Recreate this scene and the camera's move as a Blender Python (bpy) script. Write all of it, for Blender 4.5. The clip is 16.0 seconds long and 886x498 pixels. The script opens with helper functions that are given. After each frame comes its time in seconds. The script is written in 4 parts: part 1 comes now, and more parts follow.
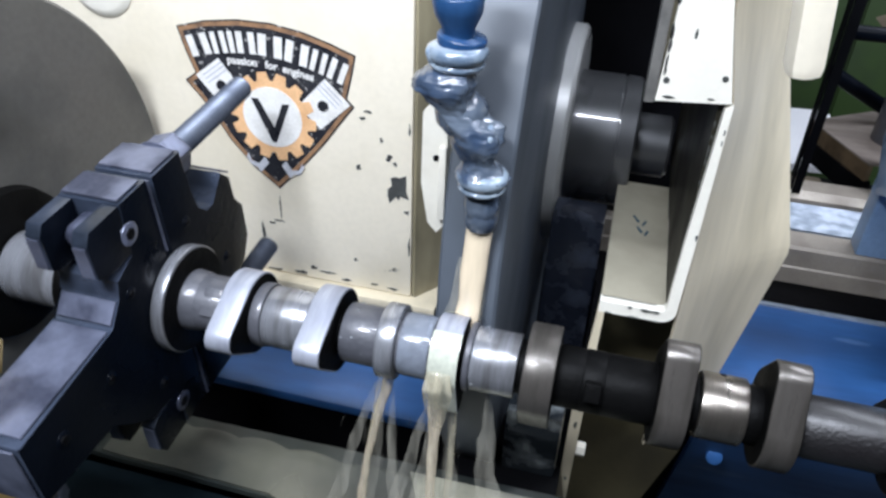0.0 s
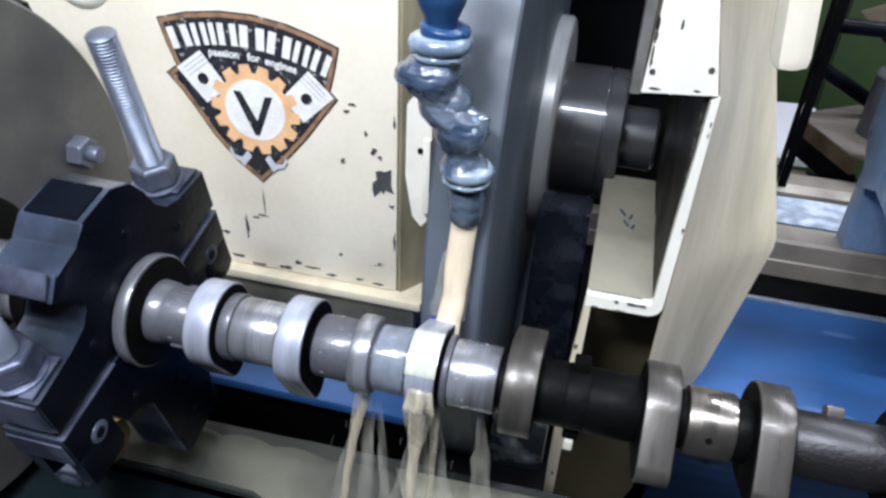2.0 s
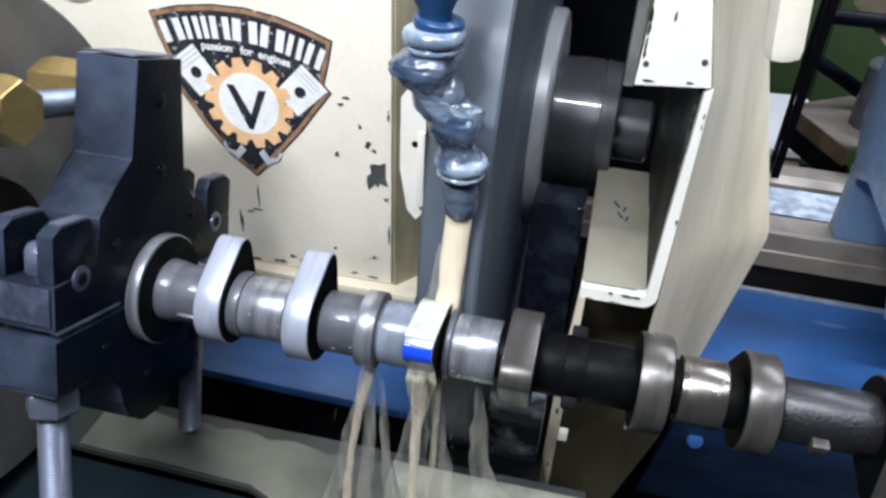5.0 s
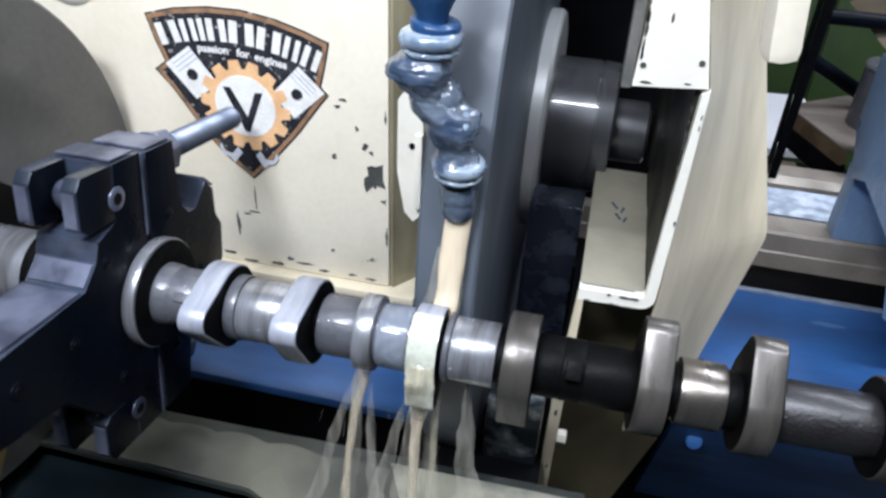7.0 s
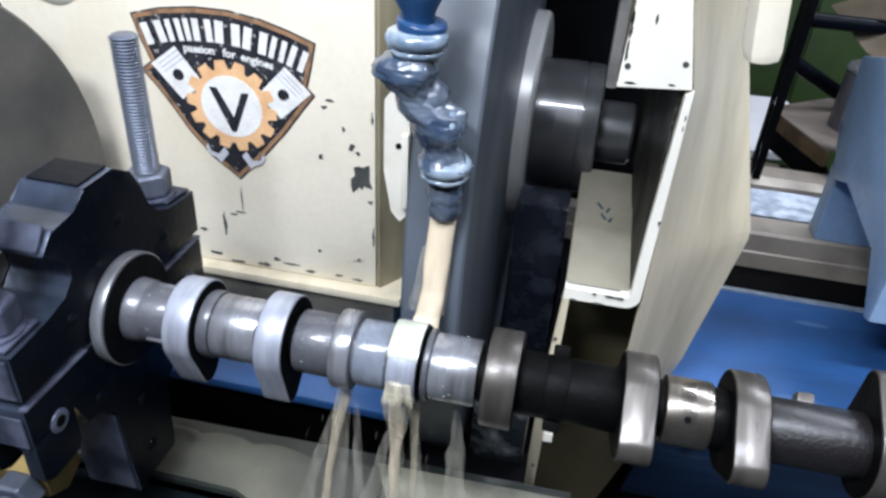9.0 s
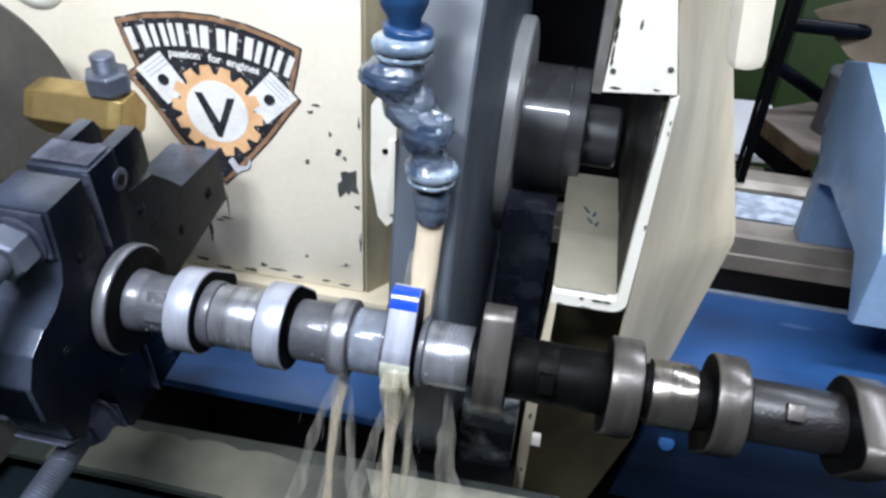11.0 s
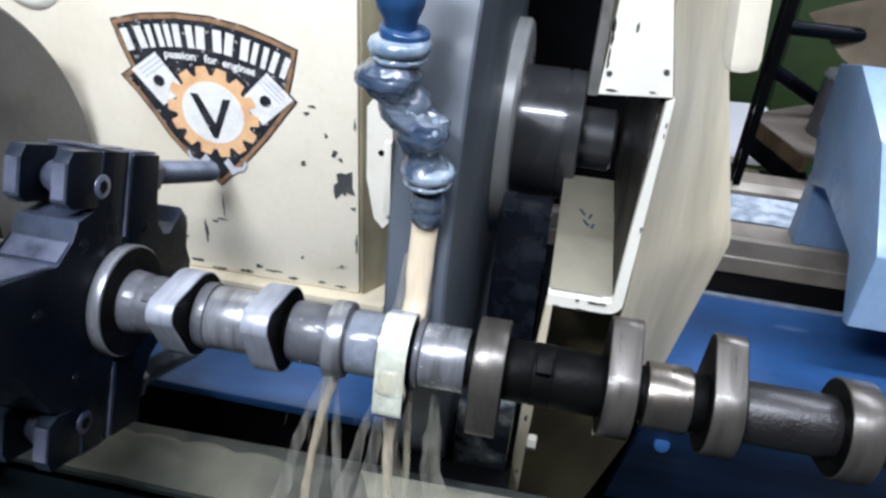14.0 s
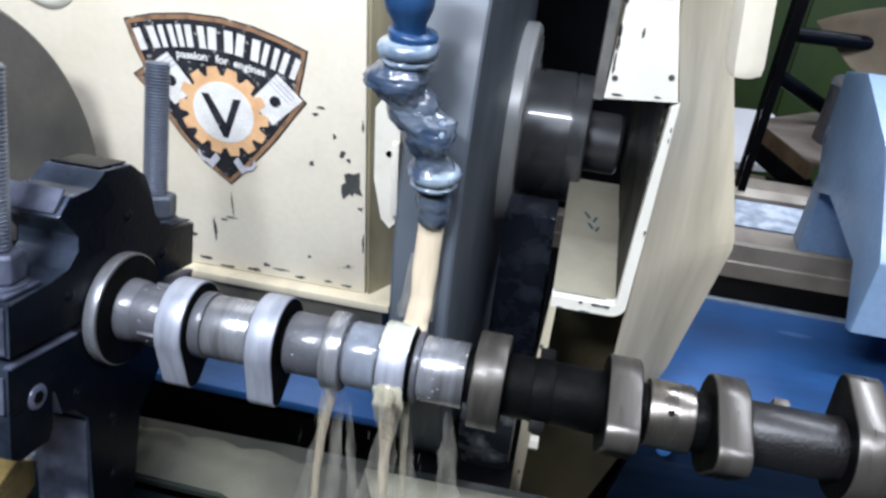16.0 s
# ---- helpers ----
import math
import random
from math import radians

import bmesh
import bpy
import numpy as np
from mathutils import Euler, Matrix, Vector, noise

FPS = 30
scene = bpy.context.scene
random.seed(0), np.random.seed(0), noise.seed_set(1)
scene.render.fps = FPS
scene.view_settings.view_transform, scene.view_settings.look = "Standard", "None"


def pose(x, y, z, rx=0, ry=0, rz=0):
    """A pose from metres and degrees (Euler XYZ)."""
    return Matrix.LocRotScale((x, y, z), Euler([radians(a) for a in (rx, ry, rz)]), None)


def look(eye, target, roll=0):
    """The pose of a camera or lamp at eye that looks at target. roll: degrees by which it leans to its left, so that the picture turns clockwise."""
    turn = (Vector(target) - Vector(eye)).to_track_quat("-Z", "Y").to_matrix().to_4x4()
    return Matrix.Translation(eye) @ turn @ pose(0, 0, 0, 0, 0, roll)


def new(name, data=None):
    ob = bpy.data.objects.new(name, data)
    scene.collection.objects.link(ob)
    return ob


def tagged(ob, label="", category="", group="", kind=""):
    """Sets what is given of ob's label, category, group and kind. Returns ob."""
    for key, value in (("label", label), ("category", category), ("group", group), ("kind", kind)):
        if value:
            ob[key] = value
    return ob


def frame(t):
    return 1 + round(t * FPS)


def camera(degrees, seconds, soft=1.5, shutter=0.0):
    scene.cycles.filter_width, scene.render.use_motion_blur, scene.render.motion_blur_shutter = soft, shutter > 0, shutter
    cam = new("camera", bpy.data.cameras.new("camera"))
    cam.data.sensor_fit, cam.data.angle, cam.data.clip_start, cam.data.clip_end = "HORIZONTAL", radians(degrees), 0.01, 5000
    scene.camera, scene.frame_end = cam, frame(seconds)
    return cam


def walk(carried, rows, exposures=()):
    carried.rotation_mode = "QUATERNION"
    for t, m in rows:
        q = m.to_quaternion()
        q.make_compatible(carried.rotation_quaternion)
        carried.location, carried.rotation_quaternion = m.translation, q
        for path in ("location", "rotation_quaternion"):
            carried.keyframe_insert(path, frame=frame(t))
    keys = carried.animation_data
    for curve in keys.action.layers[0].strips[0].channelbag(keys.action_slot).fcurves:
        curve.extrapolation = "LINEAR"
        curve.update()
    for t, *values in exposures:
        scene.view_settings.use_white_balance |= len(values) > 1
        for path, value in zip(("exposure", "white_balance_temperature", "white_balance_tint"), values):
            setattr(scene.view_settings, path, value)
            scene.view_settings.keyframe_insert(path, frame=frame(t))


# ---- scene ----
cam = camera(62.0, 16.0, soft=2.7, shutter=0.5)
PATH = [
    (0, (0.0521, -0.3830, 0.3474), (-0.3441, 1.2350, -0.7594), 2.43),
    (0.5, (0.0508, -0.3828, 0.3466), (-0.3402, 1.2297, -0.7700), 2.71),
    (1, (0.0508, -0.3849, 0.3466), (-0.3102, 1.2352, -0.7691), 3.33),
    (1.5, (0.0524, -0.3843, 0.3456), (-0.3151, 1.2390, -0.7633), 2.97),
    (2, (0.0536, -0.3776, 0.3432), (-0.3101, 1.2416, -0.7730), 2.84),
    (2.5, (0.0539, -0.3741, 0.3421), (-0.3138, 1.2369, -0.7845), 2.41),
    (3, (0.0538, -0.3753, 0.3421), (-0.3046, 1.2394, -0.7823), 2.67),
    (3.5, (0.0536, -0.3770, 0.3431), (-0.2980, 1.2381, -0.7829), 2.84),
    (4, (0.0535, -0.3781, 0.3434), (-0.2933, 1.2360, -0.7855), 2.93),
    (6.5, (0.0533, -0.3789, 0.3447), (-0.2908, 1.2336, -0.7874), 2.67),
    (7, (0.0530, -0.3767, 0.3443), (-0.2869, 1.2377, -0.7863), 2.71),
    (7.5, (0.0532, -0.3748, 0.3454), (-0.2830, 1.2394, -0.7865), 2.61),
    (8, (0.0530, -0.3740, 0.3450), (-0.2849, 1.2407, -0.7858), 2.50),
    (8.5, (0.0527, -0.3772, 0.3452), (-0.2692, 1.2442, -0.7806), 3.10),
    (9, (0.0541, -0.3794, 0.3437), (-0.2530, 1.2464, -0.7798), 3.31),
    (9.2, (0.0548, -0.3820, 0.3440), (-0.2413, 1.2540, -0.7677), 3.45),
    (11.5, (0.0540, -0.3783, 0.3448), (-0.2205, 1.2596, -0.7696), 3.68),
    (12, (0.0543, -0.3787, 0.3450), (-0.2189, 1.2596, -0.7692), 3.65),
    (12.5, (0.0543, -0.3793, 0.3449), (-0.2167, 1.2607, -0.7674), 3.64),
    (13, (0.0542, -0.3789, 0.3449), (-0.2082, 1.2643, -0.7646), 3.84),
    (13.5, (0.0542, -0.3793, 0.3454), (-0.2064, 1.2654, -0.7622), 3.98),
    (14, (0.0539, -0.3784, 0.3447), (-0.2110, 1.2640, -0.7653), 4.00),
    (14.5, (0.0539, -0.3785, 0.3455), (-0.2170, 1.2621, -0.7658), 3.81),
    (15, (0.0538, -0.3795, 0.3452), (-0.2141, 1.2641, -0.7624), 3.91),
    (15.5, (0.0541, -0.3793, 0.3449), (-0.2154, 1.2633, -0.7639), 3.92),
    (16, (0.0557, -0.3850, 0.3468), (-0.2269, 1.2586, -0.7573), 4.46),
]
walk(cam, [(t, look(*p)) for t, *p in PATH])

# ---------- light ----------
world = bpy.data.worlds.new("workshop_air")
scene.world = world
world.use_nodes = True
world.node_tree.nodes["Background"].inputs["Color"].default_value = (0.62, 0.74, 1.0, 1)
world.node_tree.nodes["Background"].inputs["Strength"].default_value = 0.004


def area_lamp(name, eye, target, power, w, h, colour):
    data = bpy.data.lights.new(name, "AREA")
    data.shape, data.size, data.size_y, data.energy, data.color = "RECTANGLE", w, h, power, colour
    ob = new(name, data)
    ob.matrix_world = look(eye, target)
    return ob


# the machine's own work lamp, above the operator, and three ceiling tubes
area_lamp("work_lamp", (-0.26, -0.58, 0.84), (-0.12, 0.15, 0.00), 14.7, 0.32, 0.10, (0.825, 0.888, 1.0))
area_lamp("ceiling_tube_lamp", (1.0, 0.95, 1.75), (0.6, 0.5, -0.2), 33.6, 1.3, 0.12, (0.808, 0.870, 1.0))
area_lamp("ceiling_tube_lamp", (1.10, -0.55, 1.50), (0.20, 0.15, 0.0), 14.0, 1.3, 0.12, (0.812, 0.873, 1.0))
area_lamp("ceiling_tube_lamp", (0.05, -0.78, 1.82), (0.05, 0.20, 0.0), 51.5, 1.3, 0.10, (0.808, 0.870, 1.0))


# ---------- materials ----------
def material(name, colour, rough=0.5, metal=0.0, second=None, scale=30.0, mix=(0.45, 0.65), bump=0.1, fine=400.0,
             grain=0.35, spots=None, spot_scale=14.0, spot_at=0.68, coat=0.0, coat_rough=0.12, spec=0.5, stretch=(1, 1, 1), rough_var=0.12):
    """Paint or metal with stains at one scale, fine relief at another, and optional worn spots."""
    m = bpy.data.materials.new(name)
    m.use_nodes = True
    nt = m.node_tree
    b = nt.nodes["Principled BSDF"]
    b.inputs["Metallic"].default_value = metal
    b.inputs["Coat Weight"].default_value = coat
    b.inputs["Coat Roughness"].default_value = coat_rough
    b.inputs["Specular IOR Level"].default_value = spec
    co = nt.nodes.new("ShaderNodeTexCoord")
    mp = nt.nodes.new("ShaderNodeMapping")
    mp.inputs["Scale"].default_value = stretch
    nt.links.new(co.outputs["Object"], mp.inputs["Vector"])

    def noise_at(s, detail=4.0):
        n = nt.nodes.new("ShaderNodeTexNoise")
        n.inputs["Scale"].default_value, n.inputs["Detail"].default_value = s, detail
        nt.links.new(mp.outputs["Vector"], n.inputs["Vector"])
        return n.outputs["Fac"]

    def span(fac, lo, hi, a=0.0, z=1.0):
        r = nt.nodes.new("ShaderNodeMapRange")
        r.inputs["From Min"].default_value, r.inputs["From Max"].default_value = lo, hi
        r.inputs["To Min"].default_value, r.inputs["To Max"].default_value = a, z
        nt.links.new(fac, r.inputs["Value"])
        return r.outputs["Result"]

    def blend(fac, a, c):
        x = nt.nodes.new("ShaderNodeMix")
        x.data_type = "RGBA"
        nt.links.new(fac, x.inputs["Factor"])
        if hasattr(a, "links"):
            nt.links.new(a, x.inputs["A"])
        else:
            x.inputs["A"].default_value = (*a, 1)
        x.inputs["B"].default_value = (*c, 1)
        return x.outputs["Result"]

    big = noise_at(scale)
    small = noise_at(fine, 2.0)
    second = second or tuple(0.75 * c for c in colour)
    col = blend(span(big, *mix), colour, second)
    col = blend(span(small, 0.35, 0.75, 0.0, grain), col, tuple(0.6 * c for c in colour))
    if spots:
        col = blend(span(noise_at(spot_scale, 6.0), spot_at, spot_at + 0.02), col, spots)
    nt.links.new(col, b.inputs["Base Color"])
    nt.links.new(span(big, 0.3, 0.7, max(0.03, rough - rough_var), min(1, rough + rough_var)), b.inputs["Roughness"])
    if bump:
        bp = nt.nodes.new("ShaderNodeBump")
        bp.inputs["Strength"].default_value, bp.inputs["Distance"].default_value = bump, 0.001
        nt.links.new(small, bp.inputs["Height"])
        nt.links.new(bp.outputs["Normal"], b.inputs["Normal"])
    return m


CREAM = material("cream_paint", (0.83, 0.76, 0.62), 0.42, second=(0.68, 0.61, 0.46), scale=8, mix=(0.46, 0.80), grain=0.12, fine=160, bump=0.08,
                 spots=(0.05, 0.05, 0.04), spot_scale=16, spot_at=0.755, coat=0.15)
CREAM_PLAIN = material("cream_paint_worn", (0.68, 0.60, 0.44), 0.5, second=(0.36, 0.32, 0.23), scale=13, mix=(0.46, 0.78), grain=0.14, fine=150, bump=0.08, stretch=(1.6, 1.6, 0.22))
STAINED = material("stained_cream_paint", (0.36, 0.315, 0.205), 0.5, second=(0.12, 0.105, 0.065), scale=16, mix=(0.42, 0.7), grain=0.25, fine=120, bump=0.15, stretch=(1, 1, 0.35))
CREAM_CLEAN = material("cream_paint_bright", (0.80, 0.77, 0.68), 0.4, second=(0.70, 0.66, 0.56), scale=12, grain=0.12, fine=200, bump=0.05)
DARK_LIP = material("dark_lower_lip", (0.105, 0.096, 0.070), 0.45, second=(0.035, 0.032, 0.024), scale=18, mix=(0.40, 0.66), grain=0.25, fine=120, bump=0.15)
GREY_ROUGH = material("rough_grey_sealant", (0.16, 0.155, 0.145), 0.7, second=(0.08, 0.08, 0.075), scale=40, fine=150, bump=0.6)
# cream lowered in tone: carries the soft shadow on the guard's floor
SHADED_CREAM = material("shaded_cream_paint", (0.30, 0.277, 0.212), 0.5, second=(0.22, 0.20, 0.152), scale=10, grain=0.15, fine=120, bump=0.08)
# dark olive with the guard's inner shade mixed into the colour
SHADED_OLIVE = material("shaded_olive_paint", (0.062, 0.053, 0.028), 0.5, second=(0.036, 0.031, 0.018), scale=9, fine=120, bump=0.1)
BLUE = material("blue_enamel_wet", (0.029, 0.108, 0.30), 0.44, second=(0.019, 0.062, 0.17), scale=11, mix=(0.42, 0.66), fine=110, grain=0.3, bump=0.18, coat=0.12, stretch=(0.35, 1.4, 1.4),
                spots=(0.06, 0.13, 0.28), spot_scale=14, spot_at=0.67)
LIGHT_BLUE = material("light_blue_enamel", (0.27, 0.40, 0.60), 0.34, second=(0.20, 0.31, 0.47), scale=6, fine=150, bump=0.06, coat=0.2)
# recess shade of the guard's inner wall, put into a near-black colour
WALL_SHADE = material("shaded_wall_paint", (0.022, 0.020, 0.014), 0.5, second=(0.010, 0.009, 0.007), scale=14, bump=0.15, fine=120, spec=0.2)
# near-black for black parts, and for sheets that paint deep shade in gaps
BLACK = material("shade_and_oily_black", (0.0025, 0.0025, 0.0032), 0.5, second=(0.004, 0.004, 0.005), scale=10, bump=0.3, fine=80, spec=0.06)
WET_BLACK = material("wet_black_sludge", (0.012, 0.015, 0.024), 0.25, second=(0.05, 0.06, 0.085), scale=35, mix=(0.52, 0.75), bump=0.8, fine=110)
MILKY_BLACK = material("milky_wet_steel", (0.02, 0.025, 0.03), 0.2, second=(0.20, 0.22, 0.225), scale=32, mix=(0.48, 0.68), bump=0.7, fine=120, coat=0.6)
POLISHED = material("polished_journal_steel", (0.305, 0.315, 0.345), 0.32, 0.55, second=(0.12, 0.12, 0.125), scale=28, mix=(0.42, 0.66), bump=0.1, fine=420, stretch=(4, 0.5, 0.5), coat=0.7, coat_rough=0.05)
GROUND = material("ground_steel", (0.40, 0.42, 0.49), 0.44, 0.4, second=(0.25, 0.265, 0.315), scale=25, bump=0.06, fine=500, stretch=(4, 0.6, 0.6), coat=0.35, coat_rough=0.12)
OLD_GROUND = material("used_lobe_steel", (0.112, 0.102, 0.092), 0.36, 0.6, second=(0.060, 0.054, 0.047), scale=26, bump=0.08, fine=450, stretch=(4, 0.6, 0.6), coat=0.12, coat_rough=0.08)
OLD_POLISHED = material("used_journal_steel", (0.245, 0.222, 0.195), 0.30, 0.9, second=(0.145, 0.128, 0.110), scale=24, bump=0.1, fine=420, stretch=(4, 0.5, 0.5), coat=0.4, coat_rough=0.06)
FORGED = material("wet_forged_steel", (0.082, 0.084, 0.097), 0.5, 0.15, second=(0.058, 0.060, 0.071), scale=40, bump=0.3, fine=260, coat=0.35, coat_rough=0.05)
FORGED_ROUGH = material("rough_wet_forging", (0.011, 0.0098, 0.0108), 0.46, 0.1, second=(0.006, 0.0055, 0.006), scale=60, bump=0.7, fine=420, coat=0.5, coat_rough=0.33)
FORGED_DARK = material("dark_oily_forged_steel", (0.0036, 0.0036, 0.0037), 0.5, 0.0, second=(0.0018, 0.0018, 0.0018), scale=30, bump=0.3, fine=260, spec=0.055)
# clamp steel: unlit faces in black, lamp-side flanks in a lighter scuffed tone
CHUCK = material("blackened_shaded_steel", (0.0025, 0.0038, 0.007), 0.34, 0.0, second=(0.005, 0.007, 0.012), scale=16, mix=(0.55, 0.8), bump=0.25, fine=180, spec=0.07)
CHUCK_LIT_WORN = material("lit_worn_blued_steel", (0.052, 0.066, 0.100), 0.30, 0.3, second=(0.010, 0.015, 0.024), scale=18, mix=(0.40, 0.64), bump=0.3, fine=160, coat=0.3)
# bare steel; on the clamp's strips its paleness also paints light and edge highlights
CHUCK_EDGE = material("lit_worn_bare_steel", (0.15, 0.165, 0.23), 0.40, 0.45, second=(0.035, 0.040, 0.065), scale=26, mix=(0.40, 0.60), bump=0.2, fine=200)
ZINC = material("zinc_plated_steel", (0.155, 0.175, 0.22), 0.45, 0.6, second=(0.09, 0.105, 0.14), scale=30, bump=0.12)
BRASS = material("tarnished_brass", (0.46, 0.33, 0.13), 0.36, 0.8, second=(0.30, 0.21, 0.09), scale=22, bump=0.15, fine=160)
PLATE = material("oiled_faceplate_iron", (0.125, 0.122, 0.115), 0.50, 0.3, second=(0.065, 0.066, 0.066), scale=9, bump=0.15, fine=200)
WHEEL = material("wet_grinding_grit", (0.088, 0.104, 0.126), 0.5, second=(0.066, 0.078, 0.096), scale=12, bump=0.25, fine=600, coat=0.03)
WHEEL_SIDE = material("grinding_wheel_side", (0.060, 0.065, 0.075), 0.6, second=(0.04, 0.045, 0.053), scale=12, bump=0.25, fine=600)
SPINDLE = material("spun_steel", (0.60, 0.605, 0.60), 0.36, 0.3, second=(0.48, 0.485, 0.48), scale=14, bump=0.05, fine=300, coat=0.4, coat_rough=0.06)
SPINDLE_DARK = material("oily_spindle_steel", (0.10, 0.103, 0.108), 0.32, 0.4, second=(0.06, 0.062, 0.066), scale=14, bump=0.05, fine=300, coat=0.6, coat_rough=0.05)
TRAY = material("wet_tray_steel", (0.036, 0.042, 0.033), 0.34, 0.2, second=(0.020, 0.025, 0.024), scale=7, mix=(0.40, 0.65), bump=0.3, fine=70, coat=0.3)
PUDDLE = material("milky_puddle", (0.120, 0.117, 0.088), 0.30, second=(0.030, 0.034, 0.029), scale=7, mix=(0.38, 0.68), grain=0.2, fine=120, bump=0.25, coat=0.25)
TRAY_DARK = material("dark_wet_tray", (0.006, 0.011, 0.014), 0.5, 0.0, second=(0.022, 0.025, 0.022), scale=9, mix=(0.5, 0.75), bump=0.3, fine=70, spec=0.15)
FOAM = material("coolant_foam", (0.24, 0.235, 0.18), 0.5, second=(0.12, 0.12, 0.10), scale=30, bump=0.5, fine=130)
HOSE_BLUE = material("blue_hose_plastic", (0.010, 0.042, 0.115), 0.3, second=(0.016, 0.055, 0.14), scale=30, bump=0.05)
GOO = material("slimy_grey_silicone", (0.090, 0.112, 0.145), 0.25, second=(0.030, 0.050, 0.090), scale=45, mix=(0.4, 0.62), bump=0.25, fine=120, coat=0.5, coat_rough=0.12)
GOO_LIGHT = material("slimy_pale_silicone", (0.26, 0.32, 0.38), 0.2, second=(0.08, 0.12, 0.18), scale=50, bump=0.2, fine=140, coat=0.7)
WAY_STEEL = material("scraped_way_steel", (0.30, 0.345, 0.41), 0.42, 0.2, second=(0.19, 0.23, 0.28), scale=110, mix=(0.4, 0.6), bump=0.5, fine=90, spec=0.4, stretch=(0.5, 1, 1))
WAY_TOP = material("dusty_way_top", (0.42, 0.37, 0.31), 0.5, 0.2, second=(0.30, 0.26, 0.22), scale=15, bump=0.1)
WOOD = material("dirty_plywood", (0.17, 0.14, 0.12), 0.6, second=(0.10, 0.08, 0.065), scale=12, bump=0.2, stretch=(0.4, 2, 1))
WOOD_EDGE = material("plywood_edge", (0.11, 0.072, 0.036), 0.7, second=(0.06, 0.04, 0.022), scale=40, bump=0.2)
CARD = material("brown_cardboard", (0.15, 0.118, 0.080), 0.8, second=(0.095, 0.075, 0.05), scale=12, bump=0.1)
GREEN = material("green_machine_paint", (0.036, 0.066, 0.020), 0.5, second=(0.022, 0.04, 0.014), scale=8, bump=0.1)
WHITE = material("white_melamine", (0.80, 0.80, 0.82), 0.4, second=(0.72, 0.72, 0.75), scale=6, bump=0.02)
WALL = material("workshop_wall", (0.10, 0.11, 0.10), 0.8, second=(0.06, 0.07, 0.06), scale=2, fine=30, bump=0.1)
CONCRETE = material("concrete", (0.14, 0.135, 0.125), 0.85, second=(0.09, 0.088, 0.08), scale=5, fine=60, bump=0.2)
BLUE_MARK = material("blue_layout_paint", (0.01, 0.06, 0.62), 0.25, second=(0.008, 0.045, 0.5), scale=40, bump=0.05, coat=0.5)
INK_BLACK = material("sticker_black", (0.018, 0.019, 0.024), 0.35, second=(0.035, 0.036, 0.042), scale=60, bump=0.02,
                     spots=(0.34, 0.33, 0.31), spot_scale=210, spot_at=0.635)
INK_WHITE = material("sticker_white", (0.80, 0.79, 0.76), 0.35, second=(0.70, 0.68, 0.64), scale=50, bump=0.02)
INK_ORANGE = material("sticker_orange", (0.80, 0.49, 0.26), 0.38, second=(0.70, 0.40, 0.20), scale=50, bump=0.02)
INK_BROWN = material("sticker_border_brown", (0.33, 0.19, 0.105), 0.4, second=(0.16, 0.095, 0.06), scale=60, bump=0.02)
INK_GREY = material("sticker_grey", (0.55, 0.56, 0.60), 0.38, second=(0.45, 0.46, 0.50), scale=50, bump=0.02)
CHIP = material("bare_primer", (0.07, 0.075, 0.07), 0.6, second=(0.04, 0.04, 0.04), scale=60, bump=0.3)
MARKER = material("marker_ink", (0.03, 0.07, 0.10), 0.6, bump=0)


def liquid(name, colour, alpha, rough=0.12, vary=0.3):
    m = material(name, colour, rough, second=tuple(0.85 * c for c in colour), scale=60, bump=0.15, fine=140, grain=0.05, coat=0.25, stretch=(1, 1, 0.2))
    nt = m.node_tree
    b = nt.nodes["Principled BSDF"]
    n = nt.nodes.new("ShaderNodeTexNoise")
    mp = nt.nodes.new("ShaderNodeMapping")
    co = nt.nodes.new("ShaderNodeTexCoord")
    mp.inputs["Scale"].default_value = (1, 1, 0.12)
    n.inputs["Scale"].default_value, n.inputs["Detail"].default_value = 160, 3
    nt.links.new(co.outputs["Object"], mp.inputs["Vector"])
    nt.links.new(mp.outputs["Vector"], n.inputs["Vector"])
    r = nt.nodes.new("ShaderNodeMapRange")
    r.inputs["From Min"].default_value, r.inputs["From Max"].default_value = 0.3, 0.7
    r.inputs["To Min"].default_value, r.inputs["To Max"].default_value = max(0, alpha - vary), min(1, alpha + vary)
    nt.links.new(n.outputs["Fac"], r.inputs["Value"])
    nt.links.new(r.outputs["Result"], b.inputs["Alpha"])
    return m


COOLANT = liquid("milky_coolant", (0.74, 0.62, 0.45), 0.93, vary=0.06)
COOLANT_RUN = liquid("running_coolant", (0.76, 0.66, 0.50), 0.58, vary=0.36)
COOLANT_THIN = liquid("thin_coolant", (0.66, 0.60, 0.44), 0.26)
COOLANT_FILM = liquid("coolant_film", (0.55, 0.57, 0.47), 0.82, vary=0.15)
COOLANT_MIST = liquid("coolant_spray", (0.72, 0.69, 0.58), 0.07, vary=0.12)
DROPLET = liquid("clear_droplet", (0.55, 0.58, 0.62), 0.35, rough=0.04, vary=0.1)
WET_FILM = liquid("thin_wet_film", (0.30, 0.34, 0.41), 0.45, vary=0.1)


# ---------- mesh helpers ----------
def part(name, bm, mat, parent=None, label="", smooth=None):
    """Links a bmesh as one mesh object, under a parent if there is one. smooth: angle in degrees."""
    bmesh.ops.recalc_face_normals(bm, faces=bm.faces)
    if smooth:
        lim = radians(smooth)
        for f in bm.faces:
            f.smooth = True
        for e in bm.edges:
            e.smooth = len(e.link_faces) == 2 and e.calc_face_angle(0) < lim
    me = bpy.data.meshes.new(name)
    bm.to_mesh(me)
    bm.free()
    me.materials.append(mat)
    ob = new(name, me)
    ob.parent = parent
    if label:
        tagged(ob, label)
    return ob


